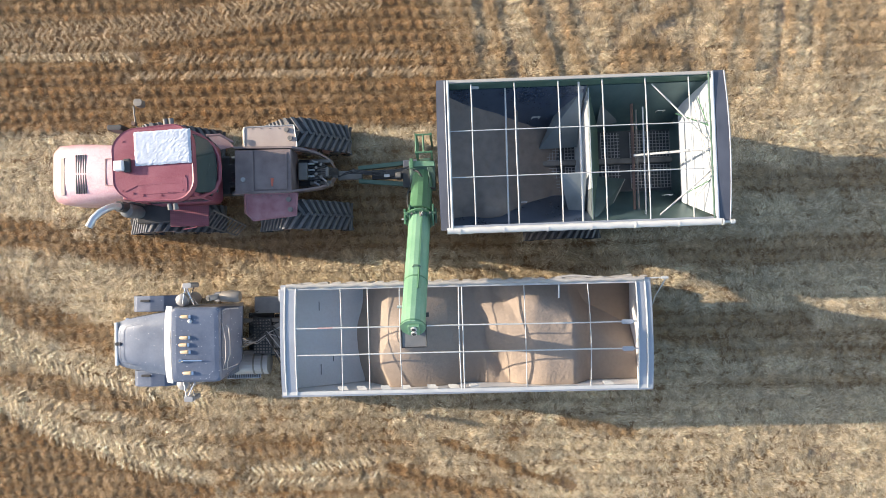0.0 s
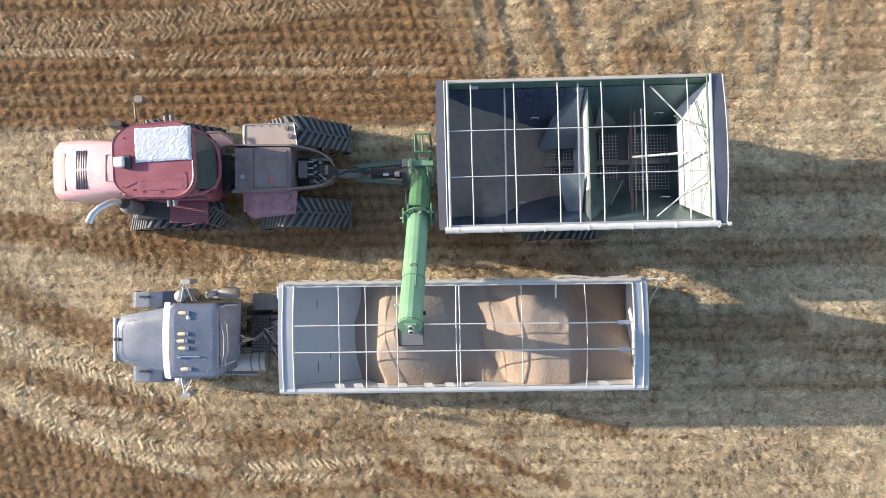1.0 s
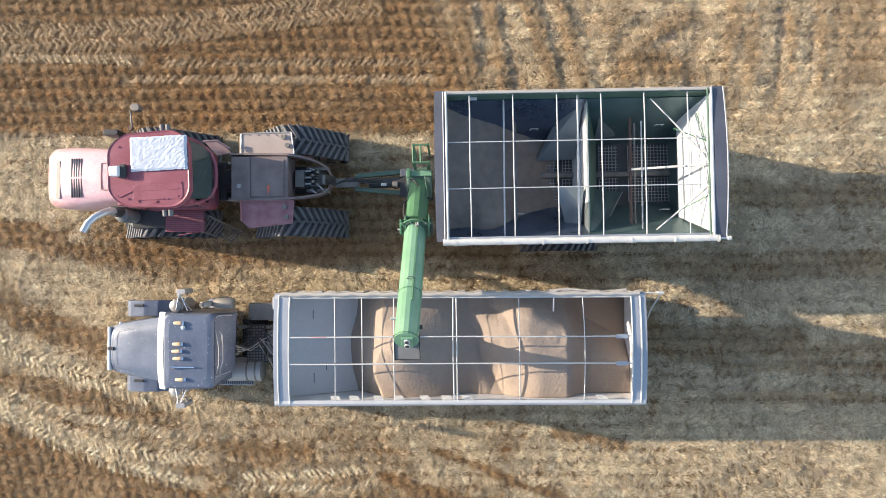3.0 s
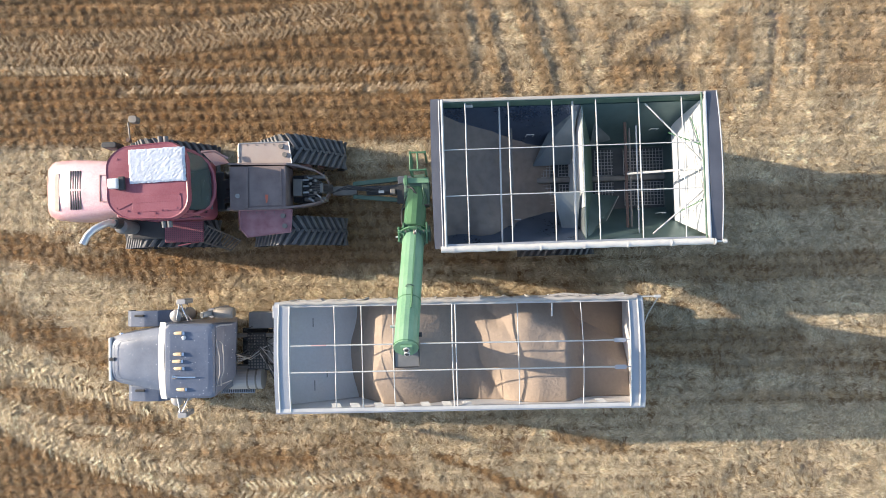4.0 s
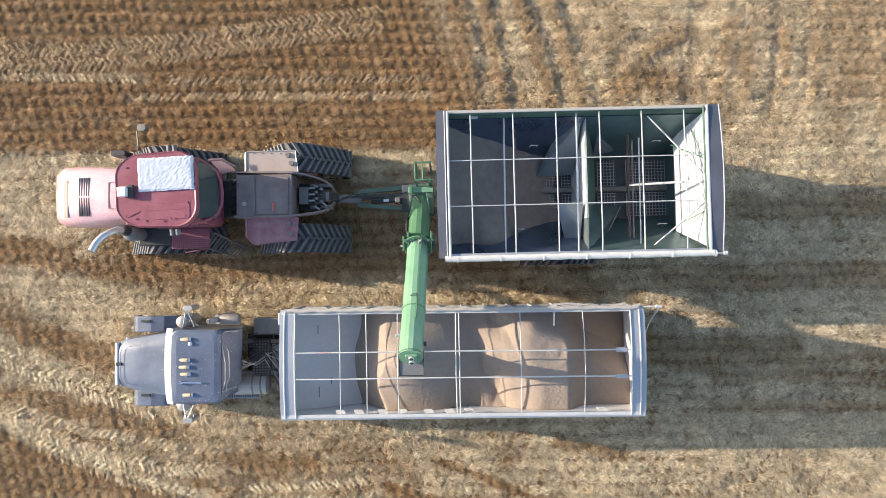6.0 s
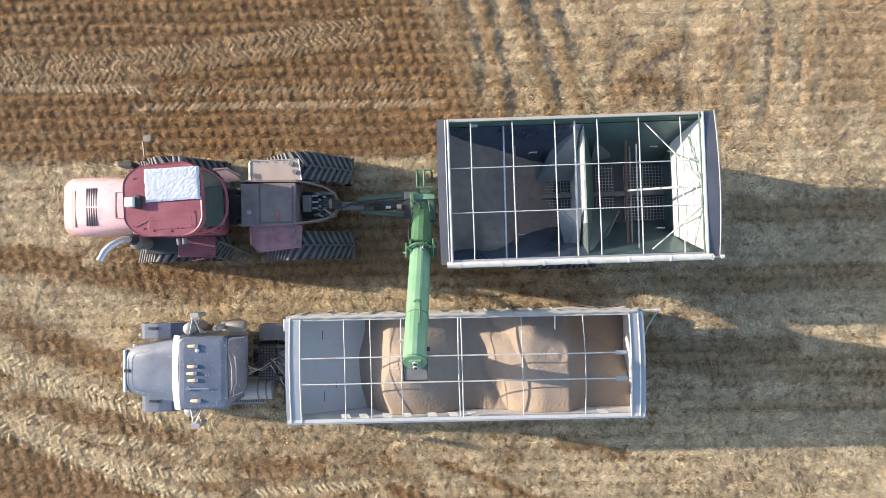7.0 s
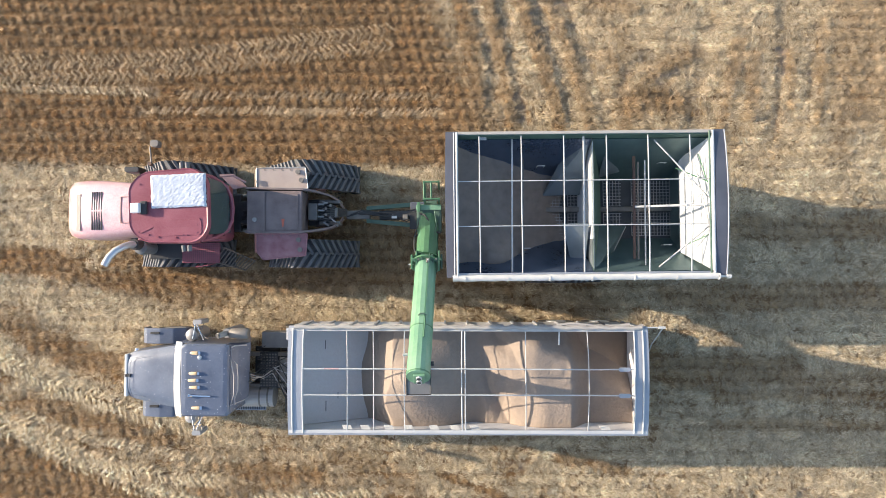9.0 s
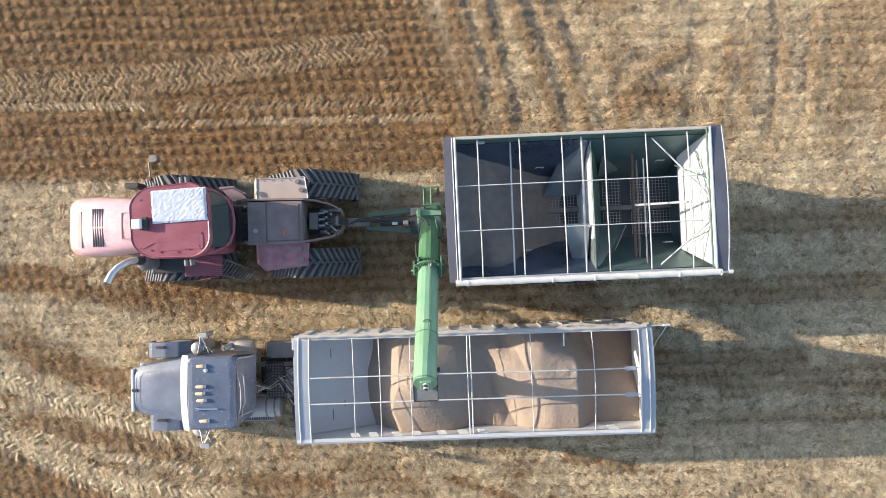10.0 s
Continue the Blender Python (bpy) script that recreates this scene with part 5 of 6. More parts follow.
for y in (HY - 0.3, HY + 0.3):
    part("headlight", box(-9.675, -9.6, y - 0.1, y + 0.1, 1.45, 1.6, 0.02), CHROME, hood)
part("front_weight", box(-9.7, -9.2, HY - 0.45, HY + 0.45, 0.7, 1.1, 0.05), RED_DUSTY, tractor)
part("front_frame", box(-9.2, -5.4, HY - 0.5, HY + 0.5, 0.75, 1.3, 0.05), DARK, tractor)
part("engine_side", box(-9.0, -7.3, HY - 0.72, HY + 0.72, 1.25, 1.55, 0.04), DARK, tractor)
# cab
CABX = -6.34
cab = part("cab", prism(rounded(CABX, 1.90, 1.62, 1.5, 0.18), "z", 1.5, 2.2, 0.02), RED, tractor, "red cab lower body")
part("cab_glass", prism(rounded(CABX, 1.90, 1.6, 1.46, 0.2), "z", 2.21, 3.38), GLASS, cab, "tinted cab glazing")
for sx in (-0.76, 0.76):
    for sy in (-0.68, 0.68):
        part("cab_post", box(CABX + sx - 0.05, CABX + sx + 0.05, 1.9 + sy - 0.05, 1.9 + sy + 0.05, 2.2, 3.4, 0.015), RED, cab)
squeeze = lambda x, y: 1.9 + (y - 1.9) * (1 - 0.14 * min(1, max(0, (-6.55 - x) / 0.65)))
roof = part("roof", loft([[(x, squeeze(x, y), 3.36) for x, y in rounded(CABX - 0.01, 1.92, 1.78, 1.68, 0.44, 8)], [(x, squeeze(x, y), 3.47) for x, y in rounded(CABX - 0.01, 1.92, 1.86, 1.76, 0.48, 8)], [(x, squeeze(x, y), 3.56) for x, y in rounded(CABX - 0.01, 1.92, 1.84, 1.74, 0.48, 8)], [(x, squeeze(x, y), 3.60) for x, y in rounded(CABX - 0.01, 1.92, 1.80, 1.70, 0.46, 8)], [(x, squeeze(x, y), 3.585) for x, y in rounded(CABX - 0.01, 1.92, 1.74, 1.64, 0.44, 8)]]), RED, tractor, "rounded red cab roof panel")
part("roof_panel", prism(rounded(-6.15, 1.42, 1.1, 0.36, 0.08), "z", 3.58, 3.596, 0.005), RED, roof)
part("roof_step", prism([(-7.0, 1.32), (-6.7, 1.45), (-5.7, 1.45), (-5.7, 1.5), (-6.72, 1.5), (-7.05, 1.37)], "z", 3.58, 3.601), RED, roof)
for x, y in ((-7.05, 1.36), (-6.82, 1.28), (-6.6, 1.22), (-6.2, 1.2), (-5.95, 1.25), (-5.72, 1.3), (-5.65, 1.6), (-7.0, 2.45), (-6.05, 1.26)):
    part("roof_bolt", rod((x, y, 3.58), (x, y, 3.606), 0.022, 10), RED, roof)
part("antenna_receiver", box(-7.16, -6.94, 1.78, 2.01, 3.61, 3.75, 0.03), VISOR, roof, "white satellite receiver box")
part("receiver_bracket", box(-6.96, -6.82, 1.75, 2.05, 3.6, 3.68, 0.02), DARK, roof)
for x in (-6.08, -5.95):
    for y, s in ((2.87, 1), (0.95, -1)):
        part("work_light", rod((x, y - 0.07, 3.42), (x, y + 0.07, 3.44), 0.055, 14), LAMP_GREY, cab, "grey work light")
part("rear_window", slab([(-5.52, 1.25, 3.38), (-5.52, 2.58, 3.38), (-5.32, 2.50, 2.5), (-5.32, 1.33, 2.5)], 0.02), GLASS, cab, "sloping tinted rear window")
ringpts = [(-5.7, 2.68, 3.4), (-5.5, 2.62, 3.0), (-5.34, 2.45, 2.6), (-5.26, 2.2, 2.5), (-5.24, 1.92, 2.48), (-5.26, 1.62, 2.5), (-5.34, 1.38, 2.6), (-5.5, 1.2, 3.0), (-5.7, 1.12, 3.4)]
part("window_frame", pipe(ringpts, 0.05, 8), RED, cab, smooth=True)
part("wiper", rod((-5.42, 1.6, 2.96), (-5.37, 2.0, 2.78), 0.012), DARK, cab)
part("side_rail", pipe([(-5.6, 2.75, 2.3), (-5.3, 2.78, 2.2), (-5.05, 2.62, 2.0)], 0.03), RED_DUSTY, cab)
# crumpled sheet on the roof
bm = bmesh.new()
rs = np.random.RandomState(5)
nx, ny = 26, 18
g = [[bm.verts.new((-6.76 + 1.26 * i / nx + 0.004 * rs.randn(), 1.88 + 0.76 * j / ny + 0.004 * rs.randn(), 3.630 + (0.006 + 0.006 * (i / nx) ** 2) * rs.rand() + (0.012 if 0 < i < nx and 0 < j < ny else -0.01))) for j in range(ny + 1)] for i in range(nx + 1)]
for i in range(nx):
    for j in range(ny):
        bm.faces.new((g[i][j], g[i + 1][j], g[i + 1][j + 1], g[i][j + 1]))
made = bmesh.ops.extrude_face_region(bm, geom=bm.faces[:])["geom"]
bmesh.ops.translate(bm, verts=[q for q in made if isinstance(q, bmesh.types.BMVert)], vec=(0, 0, -0.03))
sheet = lone("roof_sheet", bm, FOIL, (-6.15, 2.28, 3.6), "crumpled white sheet lying on the tractor cab roof", "sheet")
sheet.location.x -= 0.06
sheet.rotation_euler.z = radians(2.5)
# mirrors, exhaust, air cleaner
mir = part("mirror_arm", pipe([(-7.0, 2.75, 2.5), (-7.2, 3.0, 2.6), (-7.22, 3.45, 2.65)], 0.022), STEEL, tractor)
part("mirror", prism(rounded(-7.1, 3.52, 0.2, 0.17, 0.06), "z", 2.5, 2.7, 0.01), STEEL, mir, "small grey mirror head")
part("mirror_lamp", rod((-7.2, 3.02, 2.6), (-7.2, 3.02, 2.72), 0.05, 12), RUST, mir)
mir2 = part("mirror_head", prism(rounded(-7.3, 2.78, 0.34, 0.13, 0.05), "z", 3.0, 3.4, 0.02), DARK, tractor, "black folded cab mirror")
part("mirror_arm", pipe([(-7.2, 2.72, 3.2), (-7.0, 2.62, 3.3)], 0.02), DARK, mir2)
exh = part("exhaust_pipe", pipe([(-7.55, 1.05, 1.5), (-7.55, 1.05, 2.9), (-7.66, 0.98, 3.05), (-7.78, 0.88, 3.16), (-7.88, 0.74, 3.24), (-7.97, 0.54, 3.28)], 0.082, 14), PIPE, tractor, "bent chrome exhaust pipe", smooth=True)
part("muffler", rod((-7.55, 1.05, 1.5), (-7.55, 1.05, 2.75), 0.13, 18), DARK, exh)
part("air_cleaner", loft([[(-7.52 + r * math.cos(a * math.pi / 9), 0.98 + r * math.sin(a * math.pi / 9), z) for a in range(18)] for r, z in ((0.15, 1.7), (0.18, 2.35), (0.16, 2.45), (0.07, 2.5))]), LAMP_GREY, tractor, "dusty grey air cleaner bowl", smooth=True)
part("battery_box", box(-7.6, -6.72, 0.70, 1.16, 1.55, 1.80, 0.04), DARK, tractor)
part("tank_cover", box(-7.7, -6.8, 2.62, 2.9, 1.6, 1.85, 0.04), DARK, tractor)
# platform and steps
plat = part("platform", box(-6.72, -5.76, 0.60, 1.12, 1.82, 1.86, 0.01), RED, tractor, "perforated red access platform")
holes = bmesh.new()
for i in range(19):
    for j in range(10):
        rod((-6.68 + i * 0.05, 0.63 + j * 0.05, 1.861), (-6.68 + i * 0.05, 0.63 + j * 0.05, 1.867), 0.013, 5, holes)
tagged(part("platform_holes", holes, DARK, plat), kind="stuff")
steps = part("access_ladder", rod((-5.68, 1.0, 1.78), (-5.23, 0.67, 0.6), 0.022), STEEL, tractor, "folding access steps")
part("ladder_rail", rod((-5.93, 0.64, 1.78), (-5.5, 0.41, 0.6), 0.022), STEEL, steps)
for k in range(11):
    f = k / 10
    part("step", slab([(-5.68 + 0.45 * f, 1.0 - 0.33 * f, 1.75 - 1.15 * f), (-5.66 + 0.45 * f, 0.985 - 0.33 * f, 1.75 - 1.15 * f), (-5.905 + 0.425 * f, 0.63 - 0.23 * f, 1.75 - 1.15 * f), (-5.925 + 0.425 * f, 0.645 - 0.23 * f, 1.75 - 1.15 * f)], 0.02), STEEL, steps)
part("hand_rail", pipe([(-6.3, 0.55, 1.85), (-6.2, 0.5, 2.3), (-5.9, 0.55, 2.3), (-5.85, 0.6, 1.9)], 0.015), RED, tractor)
part("rear_guard", slab([(-5.75, 2.86, 1.98), (-5.4, 2.88, 1.92), (-5.08, 2.56, 1.86), (-5.4, 2.48, 1.95)], 0.03), RED_DUSTY, tractor, "dusty red guard behind the cab")
# articulation joint
part("joint", rod((-5.1, HY, 0.6), (-5.1, HY, 1.5), 0.3, 20), DARK, tractor)
part("joint_arm", box(-5.5, -4.6, HY - 0.3, HY + 0.3, 0.8, 1.3, 0.05), DARK, tractor)
for y in (1.5, 2.38):
    part("steering_ram", rod((-5.5, y, 1.1), (-4.6, y + 0.1 * (1 if y > 2 else -1), 1.1), 0.06, 12), STEEL, tractor)
for k in range(4):
    part("hose", pipe([(-5.35, 1.6 + 0.12 * k, 1.45), (-5.1, 1.65 + 0.1 * k, 1.62), (-4.85, 1.6 + 0.12 * k, 1.5)], 0.02, 6), DARK, tractor)
# rear frame with fuel tank
tank = part("rear_deck", box(-5.02, -3.62, 1.36, 2.44, 1.3, 2.08, 0.03), DECK, tractor, "broad dusty rear fuel tank deck")
part("deck_plate", box(-4.52, -3.72, 1.45, 2.36, 2.084, 2.10, 0.006), DECK, tank)
part("deck_front", box(-5.0, -4.55, 1.40, 2.42, 2.084, 2.115, 0.01), DECK, tank)
part("filler_cap", rod((-4.80, 1.70, 2.1), (-4.80, 1.70, 2.16), 0.055, 16), TANK, tank)
part("warning_flag", slab([(-4.13, 1.72, 2.108), (-4.05, 1.72, 2.108), (-4.08, 1.52, 2.108), (-4.11, 1.52, 2.108)], 0.006), ORANGE, tank, "orange red warning decal")
for s in (1, -1):
    pts = [(-5.04, HY + 0.56 * s, 2.1), (-3.6, HY + 0.54 * s, 2.1), (-3.3, HY + 0.50 * s, 2.0), (-2.98, HY + 0.42 * s, 1.75), (-2.8, HY + 0.32 * s, 1.5), (-2.7, HY + 0.14 * s, 1.4)]
    lip = bmesh.new()
    vs = []
    for x, y, z in pts:
        vs.append([lip.verts.new(q) for q in ((x, y - 0.025, z), (x, y + 0.025, z), (x, y + 0.025, z - 0.35), (x, y - 0.025, z - 0.35))])
    for a, b in zip(vs, vs[1:]):
        for i in range(4):
            lip.faces.new((a[i], a[(i + 1) % 4], b[(i + 1) % 4], b[i]))
    lip.faces.new(vs[0])
    lip.faces.new(vs[-1])
    part("deck_lip", lip, DECK, tank)
part("rear_frame", box(-3.62, -2.95, HY - 0.35, HY + 0.35, 0.9, 1.35, 0.04), DARK, tractor)
valve = part("valve_block", box(-3.55, -3.32, 1.72, 2.16, 1.36, 1.66, 0.02), STEEL, tractor, "grimy hydraulic valve block")
for k in range(6):
    part("coupler", rod((-3.32, 1.74 + 0.08 * k, 1.55), (-3.15, 1.74 + 0.08 * k, 1.57), 0.026, 8), ROD if k % 2 else DARK, valve)
for k in range(7):
    part("hose", pipe([(-3.15, 1.74 + 0.065 * k, 1.57), (-2.98, 1.72 + 0.07 * k, 1.66), (-2.8, 1.86 + 0.03 * k, 1.5), (-2.6, 1.9 + 0.02 * k, 1.3)], 0.018, 6), DARK, tractor)
rs = random.Random(9)
for k in range(16):
    x, y, z = rs.uniform(-3.5, -2.85), rs.uniform(1.66, 2.24), rs.uniform(1.4, 1.68)
    if k % 3:
        part("fitting", rod((x, y, z), (x + rs.uniform(-0.18, 0.18), y + rs.uniform(-0.12, 0.12), z + 0.03), rs.uniform(0.014, 0.03), 7), (ROD, STEEL, DARK, TANK)[k % 4], tractor)
    else:
        part("bracket", box(x - 0.06, x + 0.06, y - 0.05, y + 0.05, z - 0.12, z, 0.012), (STEEL, TANK)[k % 2], tractor)
for y in (1.66, 2.22):
    part("lift_arm", box(-3.3, -2.75, y - 0.05, y + 0.05, 1.05, 1.5, 0.03), STEEL, tractor)
for x, y in ((-3.2, 2.02), (-3.2, 1.86), (-3.08, 2.1), (-3.08, 1.78)):
    part("accumulator", rod((x, y, 1.45), (x + 0.12, y, 1.72), 0.036, 12), STEEL, tractor)
part("hitch_box", box(-3.1, -2.8, 1.8, 2.05, 1.35, 1.58, 0.03), STEEL, tractor)
part("drawbar", box(-3.2, -2.5, 1.88, 2.02, 0.6, 0.72, 0.02), STEEL, tractor)
FENDER_NORTH = [(-4.80, 3.02), (-4.80, 2.52), (-3.49, 2.51), (-3.56, 3.05)]
FENDER_SOUTH = [(-4.80, 1.36), (-4.78, 0.88), (-4.61, 0.69), (-3.54, 0.80), (-3.50, 1.36)]
for plan, mat, edge, lab, lamps in ((FENDER_NORTH, FENDER_DUST, TANK, "dust-coated tray-shaped rear fender", ((-3.75, 2.93), (-3.66, 2.72))), (FENDER_SOUTH, RED_SCUFF, RED_SCUFF, "red rear fender, scuffed, with a cut front corner", ((-3.68, 0.95), (-3.72, 1.2)))):
    f = part("fender", prism(plan, "z", 1.93, 1.97, 0.008), mat, tractor, lab)
    for (xa, ya), (xb, yb) in zip(plan, plan[1:] + plan[:1]):
        part("fender_edge", rod((xa, ya, 1.975), (xb, yb, 1.975), 0.017, 6), edge, f)
    part("fender_skirt", slab([(plan[0][0], plan[0][1], 1.95), (plan[1][0], plan[1][1], 1.95), (plan[1][0] - 0.12, plan[1][1], 1.66), (plan[0][0] - 0.12, plan[0][1], 1.66)], 0.025), mat, f)
    for x, y in lamps:
        part("tail_lamp", rod((x, y, 1.97), (x, y, 2.03), 0.06, 14), STEEL, f)
    for k in range(5):
        part("fender_bolt", rod((-4.6 + 0.22 * k, plan[0][1] - 0.04 if plan is FENDER_NORTH else 1.30, 1.97), (-4.6 + 0.22 * k, plan[0][1] - 0.04 if plan is FENDER_NORTH else 1.30, 1.985), 0.016, 8), DECK, f)
for ob in (cab, roof):
    ob.rotation_euler.z = radians(2.2)
tractor.location.x -= 0.08


# ---- haulage truck ----
truck = thing("haulage_truck", (-6.2, -2.2, 0.0), "dusty slate-blue conventional truck with white sun visor and amber roof lights", "truck")
KY = -2.2
truck.location = (-6.26, -2.28, 0.0)
FY = KY - 0.06


def bonnet(x, half, top, low):
    pts = []
    for i in range(11):
        u = -1 + 2 * i / 10
        pts.append((x, FY + half * u, top - 0.10 * max(0, abs(u) - 0.75) / 0.25 - 0.02 * u * u))
    return pts + [(x, FY + half + 0.03, low), (x, FY - half - 0.03, low)]


hood2 = part("bonnet", loft([bonnet(-8.34, 0.52, 1.36, 0.8), bonnet(-8.29, 0.57, 1.46, 0.75), bonnet(-8.1, 0.62, 1.52, 0.75), bonnet(-7.5, 0.72, 1.62, 0.75), bonnet(-6.86, 0.82, 1.72, 0.75)]), BLUE_GREY, truck, "slate-blue sloping bonnet, spotted with dirt", smooth=True)
part("bonnet_crease", pipe([(-7.75, FY + 0.53, 1.605), (-8.15, FY + 0.46, 1.545), (-8.2, FY + 0.3, 1.545), (-8.2, FY - 0.3, 1.545), (-8.15, FY - 0.46, 1.545), (-7.75, FY - 0.53, 1.605)], 0.007, 6), BLUE_GREY, hood2)
part("bonnet_latch", box(-8.34, -8.2, FY - 0.03, FY + 0.05, 1.49, 1.53, 0.01), DARK, hood2)
part("badge", box(-8.38, -8.31, FY - 0.04, FY + 0.04, 1.36, 1.44, 0.01), CHROME, hood2)
# white colour carries the sunlight on the bonnet's front edge
part("radiator_shell", box(-8.385, -8.30, FY - 0.55, FY + 0.55, 0.7, 1.47, 0.03), VISOR, hood2, "radiator surround, pale with the sunlight put into its colour")
part("bumper", box(-8.5, -8.38, FY - 0.6, FY + 0.6, 0.4, 0.68, 0.03), CHROME, truck)
for s in (1, -1):
    yc = FY + 0.97 * s + 0.02
    prof = [(-8.15, 0.62), (-8.13, 0.95), (-8.0, 1.10), (-7.6, 1.16), (-7.25, 1.14), (-6.95, 1.0), (-6.9, 0.7), (-6.98, 0.7), (-7.02, 0.95), (-7.28, 1.06), (-7.6, 1.08), (-7.95, 1.02), (-8.05, 0.9), (-8.06, 0.62)]
    f = part("fender", prism(prof, "y", yc - 0.21, yc + 0.21, 0.03), BLUE_GREY, truck, "rounded slate-blue wheel arch")
    part("fender_lamp", box(-7.85, -7.6, yc + 0.05, yc + 0.11, 1.13, 1.19, 0.015), DARK, f)
    w = part("tyre", rod((-7.47, yc - 0.15, 0.5), (-7.47, yc + 0.15, 0.5), 0.5, 28), RUBBER, truck)
    part("rim", rod((-7.47, yc - 0.16, 0.5), (-7.47, yc + 0.16, 0.5), 0.28, 20), ALU, w)
# cab: windscreen, visor, roof, rear wall sloping in
cabin = part("cab", loft([[(x, y, 0.75) for x, y in ((-6.86, KY - 0.86), (-6.86, KY + 0.86), (-5.35, KY + 0.88), (-5.35, KY - 0.88))], [(x, y, 1.72) for x, y in ((-6.84, KY - 0.86), (-6.84, KY + 0.86), (-5.35, KY + 0.88), (-5.35, KY - 0.88))]]), BLUE_GREY, truck, "slate-blue cab body")
part("windscreen", slab([(-6.83, KY - 0.8, 1.72), (-6.62, KY - 0.76, 2.2), (-6.62, KY + 0.76, 2.2), (-6.83, KY + 0.8, 1.72)], -0.02), GLASS, cabin)
for ya, yb in ((KY - 0.88, KY - 0.84), (KY + 0.84, KY + 0.88)):
    part("cab_side", box(-6.5, -5.4, ya, yb, 1.72, 2.3), BLUE_GREY, cabin)
visor = part("visor", loft([[(-6.81 + 0.06 * abs(u) ** 3, KY + 0.92 * u, 2.14), (-6.77 + 0.06 * abs(u) ** 3, KY + 0.92 * u, 2.22), (-6.57 + 0.05 * abs(u) ** 2, KY + 0.92 * u, 2.36), (-6.56 + 0.05 * abs(u) ** 2, KY + 0.92 * u, 2.33), (-6.77 + 0.06 * abs(u) ** 3, KY + 0.92 * u, 2.12)] for u in [-1 + i / 6 for i in range(13)]]), VISOR, truck, "broad white sun visor")
part("visor_gap", loft([[(-6.56 + 0.05 * abs(u) ** 2, KY + 0.89 * u, 2.325), (-6.47 + 0.05 * abs(u) ** 2, KY + 0.89 * u, 2.355), (-6.47 + 0.05 * abs(u) ** 2, KY + 0.89 * u, 2.30), (-6.55 + 0.05 * abs(u) ** 2, KY + 0.89 * u, 2.29)] for u in [-1 + i / 6 for i in range(13)]]), DARK, visor, "black gap behind the visor")
croof = part("cab_roof", loft([[(x, y, z) for x, y in rounded(-5.92, KY, w, d, 0.12)] for z, w, d in ((2.30, 1.20, 1.78), (2.42, 1.20, 1.78), (2.47, 1.12, 1.68), (2.485, 0.92, 1.4))]), BLUE_GREY, truck, "flat cab roof with dirt spots")
part("sleeper", loft([[(-5.42, KY + 0.90, 1.0), (-5.22, KY + 0.92, 1.0), (-5.26, KY - 0.55, 1.0), (-5.42, KY - 0.90, 1.0)], [(-5.42, KY + 0.89, 2.25), (-4.97, KY + 0.87, 1.85), (-5.02, KY - 0.5, 1.85), (-5.38, KY - 0.89, 2.25)], [(-5.38, KY + 0.87, 2.44), (-5.18, KY + 0.8, 2.18), (-5.2, KY - 0.5, 2.18), (-5.36, KY - 0.87, 2.44)]]), BLUE_GREY, cabin, "stepped rear cab wall")
part("rear_rail", pipe([(-5.22, KY + 0.45, 2.36), (-5.14, KY + 0.38, 2.4), (-5.12, KY + 0.1, 2.4), (-5.12, KY - 0.25, 2.4), (-5.2, KY - 0.45, 2.38), (-5.2, KY - 0.62, 2.36)], 0.015), TANK, cabin)
part("rear_rail", pipe([(-5.3, KY + 0.5, 2.4), (-5.21, KY + 0.1, 2.43), (-5.21, KY - 0.35, 2.43), (-5.3, KY - 0.62, 2.4), (-5.0, KY - 0.52, 2.2)], 0.013), TANK, cabin)
part("rear_rail", pipe([(-5.3, KY + 0.8, 2.38), (-5.2, KY + 0.84, 2.36), (-4.97, KY + 0.84, 2.2)], 0.018), TANK, cabin)
for x, y in ((-6.14, -1.52), (-6.16, -2.02), (-6.18, -2.19), (-6.15, -2.36), (-6.09, -2.86)):
    l = part("marker_light", loft([[(x + dx, y + r * math.cos(a * math.pi / 6), 2.475 + 0.012 + 0.95 * r * (1 + math.sin(a * math.pi / 6))) for a in range(12)] for dx, r in ((-0.13, 0.012), (-0.115, 0.028), (-0.08, 0.038), (0.0, 0.043), (0.07, 0.043))]), AMBER, truck, "amber roof marker light", smooth=True)
    part("light_base", box(x + 0.07, x + 0.14, y - 0.04, y + 0.04, 2.475, 2.53, 0.01), CHROME, l)
horn = part("air_horn", rod((-6.22, -2.56, 2.53), (-5.75, -2.57, 2.53), 0.018), CHROME, truck, "slim chrome air horn")
part("horn_bell", rod((-6.28, -2.56, 2.53), (-6.2, -2.56, 2.53), 0.05, 12, r2=0.02), CHROME, horn)
part("dome_antenna", loft([[(-6.03 + r * math.cos(a * math.pi / 7), -1.63 + r * math.sin(a * math.pi / 7), z) for a in range(14)] for r, z in ((0.05, 2.48), (0.05, 2.52), (0.02, 2.55))]), VISOR, croof)
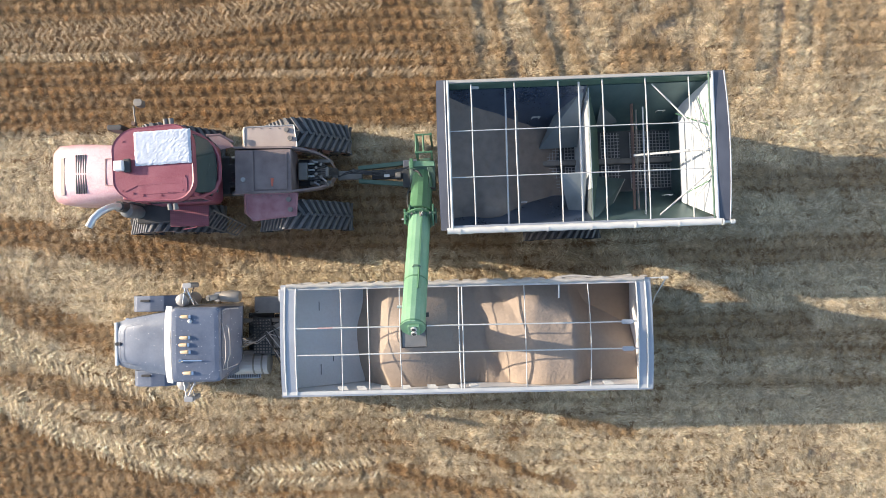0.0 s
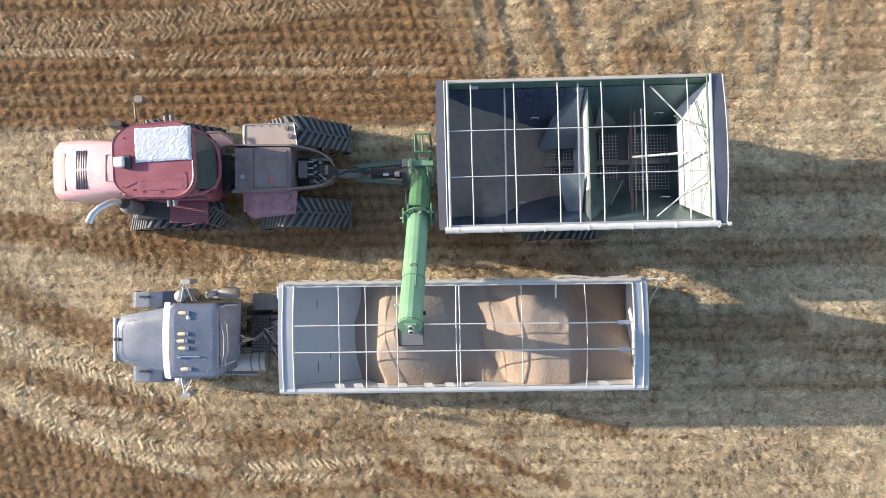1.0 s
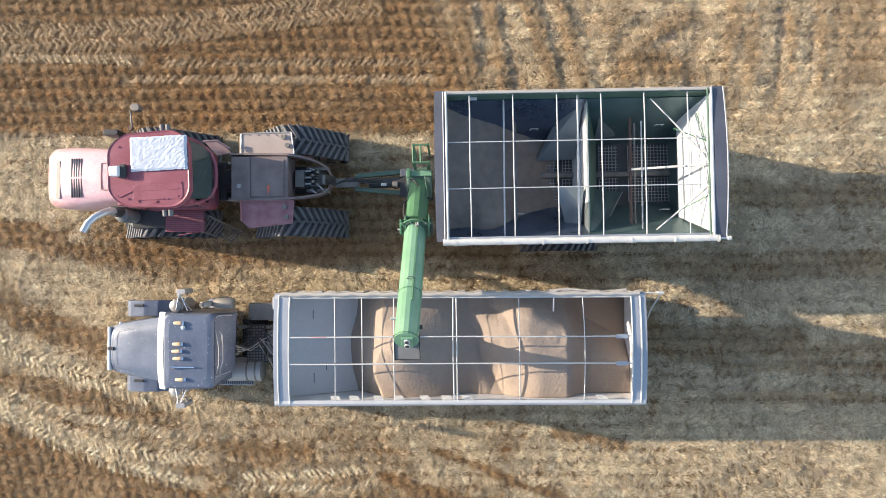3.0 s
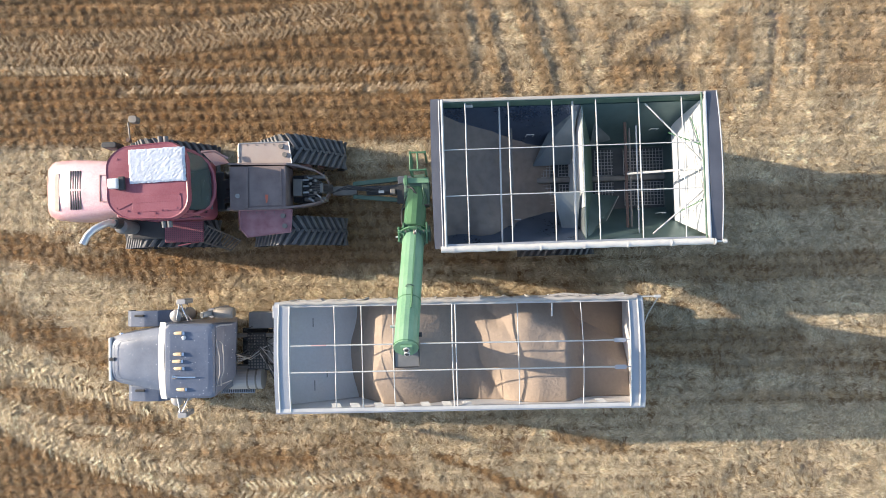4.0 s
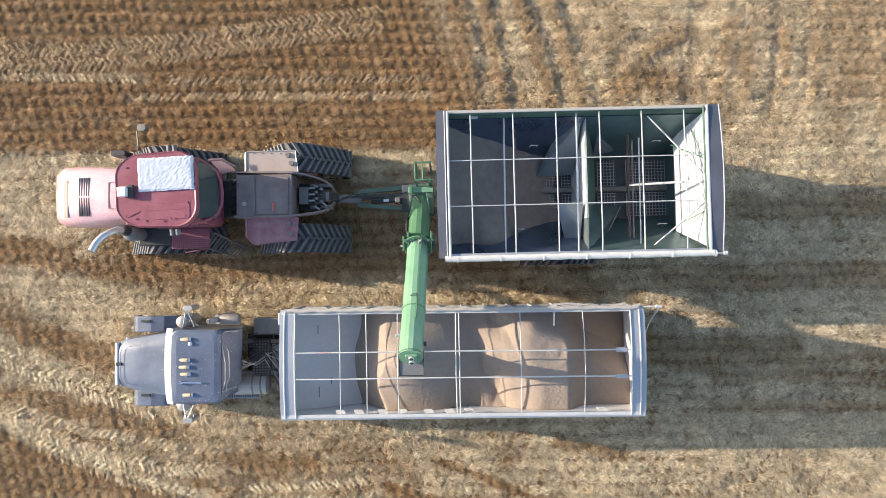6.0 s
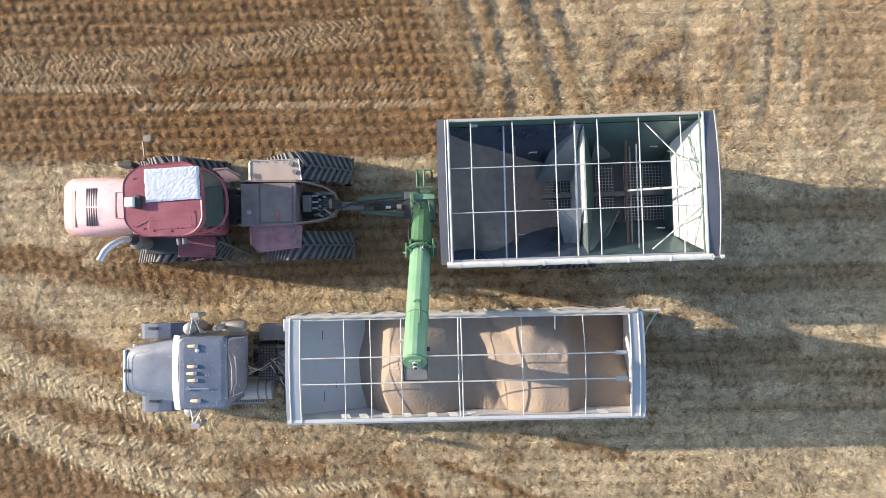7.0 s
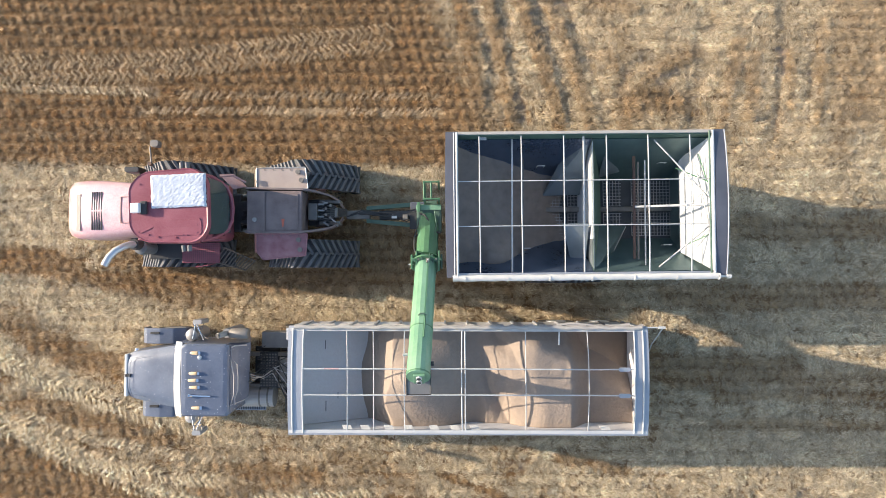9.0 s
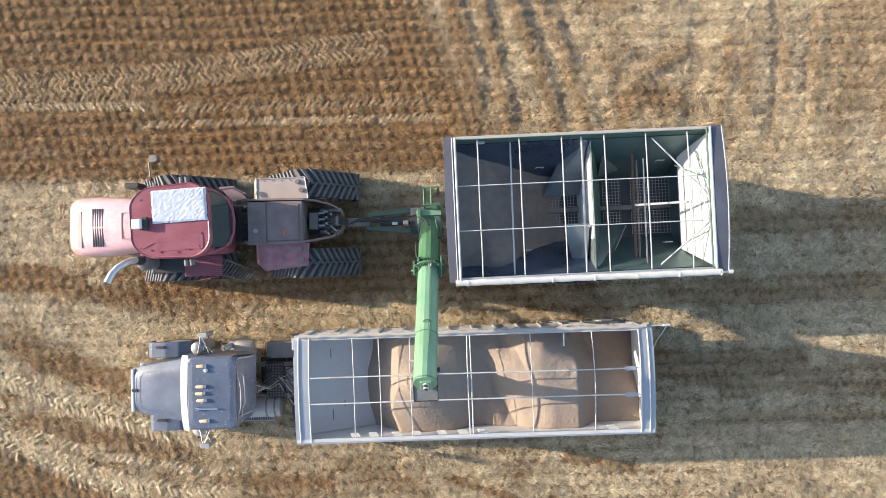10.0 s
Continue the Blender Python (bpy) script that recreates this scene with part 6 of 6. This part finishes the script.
for s, y in ((1, KY + 1.05), (-1, KY - 1.02)):
    part("air_cleaner", loft([[(-6.45 + r * math.cos(a * math.pi / 9), y + r * math.sin(a * math.pi / 9), z) for a in range(18)] for r, z in ((0.17, 1.1), (0.17, 1.85), (0.15, 1.95), (0.06, 2.0))]), TANK, truck, "round grey external air cleaner", smooth=True)
    ym = KY + 1.42 * s if s > 0 else KY - 1.32
    arm = part("mirror_bracket", rod((-6.33, y - 0.1 * s, 2.2), (-6.2, ym, 2.32), 0.012), CHROME, truck, "crossed mirror bracket tubes")
    part("bracket_tube", rod((-6.05, y - 0.1 * s, 2.2), (-6.2, ym, 2.3), 0.012, bm=rod((-6.33, y - 0.12 * s, 1.9), (-6.05, ym - 0.05 * s, 2.2), 0.012, bm=rod((-6.05, y - 0.12 * s, 1.95), (-6.3, ym - 0.05 * s, 2.25), 0.012))), CHROME, arm)
    part("mirror", prism(rounded(-6.16, ym, 0.22, 0.12, 0.04), "z", 1.85, 2.34, 0.01), TANK, arm, "grey door mirror")
muf = part("muffler", rod((-5.5, KY + 1.12, 1.0), (-5.5, KY + 1.12, 2.1), 0.12, 18), TANK, truck, "grey exhaust silencer")
part("tank_upper", loft([[(x, KY + 1.12 + r * math.cos(a * math.pi / 8), 2.2 + r * math.sin(a * math.pi / 8)) for a in range(16)] for x, r in ((-5.42, 0.07), (-5.36, 0.13), (-4.98, 0.15), (-4.92, 0.13))]), STEEL, muf, smooth=True)
stack = part("exhaust_pipe", pipe([(-5.5, KY + 1.12, 2.0), (-5.5, KY + 1.12, 2.45), (-5.56, KY + 1.11, 2.58)], 0.068, 14), TANK, muf, smooth=True)
part("pipe_mouth", rod((-5.566, KY + 1.109, 2.594), (-5.57, KY + 1.108, 2.602), 0.056, 14), RUBBER, muf)
# chassis behind the cab
for s in (1, -1):
    part("chassis_beam", box(-8.3, -2.9, KY + 0.42 * s - 0.05, KY + 0.42 * s + 0.05, 0.68, 0.92), STEEL, truck)
deck = part("deck_plate", box(-4.98, -4.5, KY - 0.45, KY + 0.5, 0.95, 0.99, 0.008), DARK, truck, "chequer deck plate behind the cab")
bars = bmesh.new()
for i in range(12):
    for j in range(6):
        box(-4.96 + 0.077 * j, -4.92 + 0.077 * j, KY - 0.42 + 0.075 * i, KY - 0.38 + 0.075 * i, 0.992, 1.0, 0, bars)
tagged(part("deck_studs", bars, STEEL, deck), kind="stuff")
# dark plates added to stand for the shade between cab and trailer
part("gap_shade_plate", box(-5.2, -4.52, KY - 0.55, KY + 0.6, 0.6, 0.66, 0.01), DARK, truck)
part("gap_shade_plate", box(-4.5, -3.9, KY - 0.6, KY + 0.55, 0.6, 0.66, 0.01), DARK, truck)
part("deck_plate", box(-4.46, -4.1, KY - 0.3, KY + 0.35, 0.93, 0.97, 0.008), STEEL, truck)
part("side_box", box(-4.9, -4.1, KY + 0.62, KY + 1.05, 0.75, 1.12, 0.02), LAMP_GREY, truck)
tk = part("fuel_tank", rod((-5.5, KY - 0.72, 0.78), (-4.62, KY - 0.72, 0.78), 0.29, 24), TANK, truck, "round grey fuel tank", smooth=False)
for x in (-5.0, -4.78):
    part("tank_strap", rod((x, KY - 0.72, 0.78), (x + 0.04, KY - 0.72, 0.78), 0.306, 24), STEEL, tk)
cat = part("catwalk", box(-5.8, -4.9, KY - 1.14, KY - 0.98, 0.62, 0.66), ALU, truck)
slots = bmesh.new()
for i in range(18):
    box(-5.78 + 0.049 * i, -5.75 + 0.049 * i, KY - 1.12, KY - 1.0, 0.662, 0.666, 0, slots)
part("catwalk_slots", slots, DARK, cat)
part("hose_mast", rod((-4.98, KY - 0.15, 1.0), (-4.98, KY - 0.15, 1.9), 0.03), STEEL, truck)
for k in range(9):
    a = random.uniform(-0.3, 0.3)
    part("air_line", pipe([(-4.98, KY - 0.15 + 0.03 * k, 1.75 + 0.02 * k), (-4.75, KY - 0.1 + a, 1.45), (-4.45, KY + 0.1 + a * 1.5, 1.35 + 0.05 * k), (-4.1, KY + 0.45 - 0.14 * k, 1.6), (TX0 - 0.01, KY + 0.4 - 0.13 * k, 1.75)], 0.014, 6), TANK if k % 2 else DARK, truck)
for k in range(2):
    part("air_coil", pipe([(-4.85 + 0.1 * math.cos(t * 0.6), KY + 0.45 + 0.25 * k - 0.02 * t, 1.3 + 0.12 * math.sin(t * 0.6)) for t in range(30)], 0.012, 5), DARK, truck)
part("fifth_wheel", prism(rounded(-3.3, KY, 0.9, 0.8, 0.3), "z", 0.93, 1.03), STEEL, truck)
for x in (-3.9, -2.75):
    for s in (1, -1):
        y = KY + 0.9 * s
        w = part("tyre", rod((x, y - 0.27, 0.5), (x, y + 0.27, 0.5), 0.5, 28), RUBBER, truck)
        part("rim", rod((x, y - 0.28, 0.5), (x, y + 0.28, 0.5), 0.28, 20), ALU, w)
    part("axle", rod((x, KY - 0.7, 0.5), (x, KY + 0.7, 0.5), 0.08), STEEL, truck)
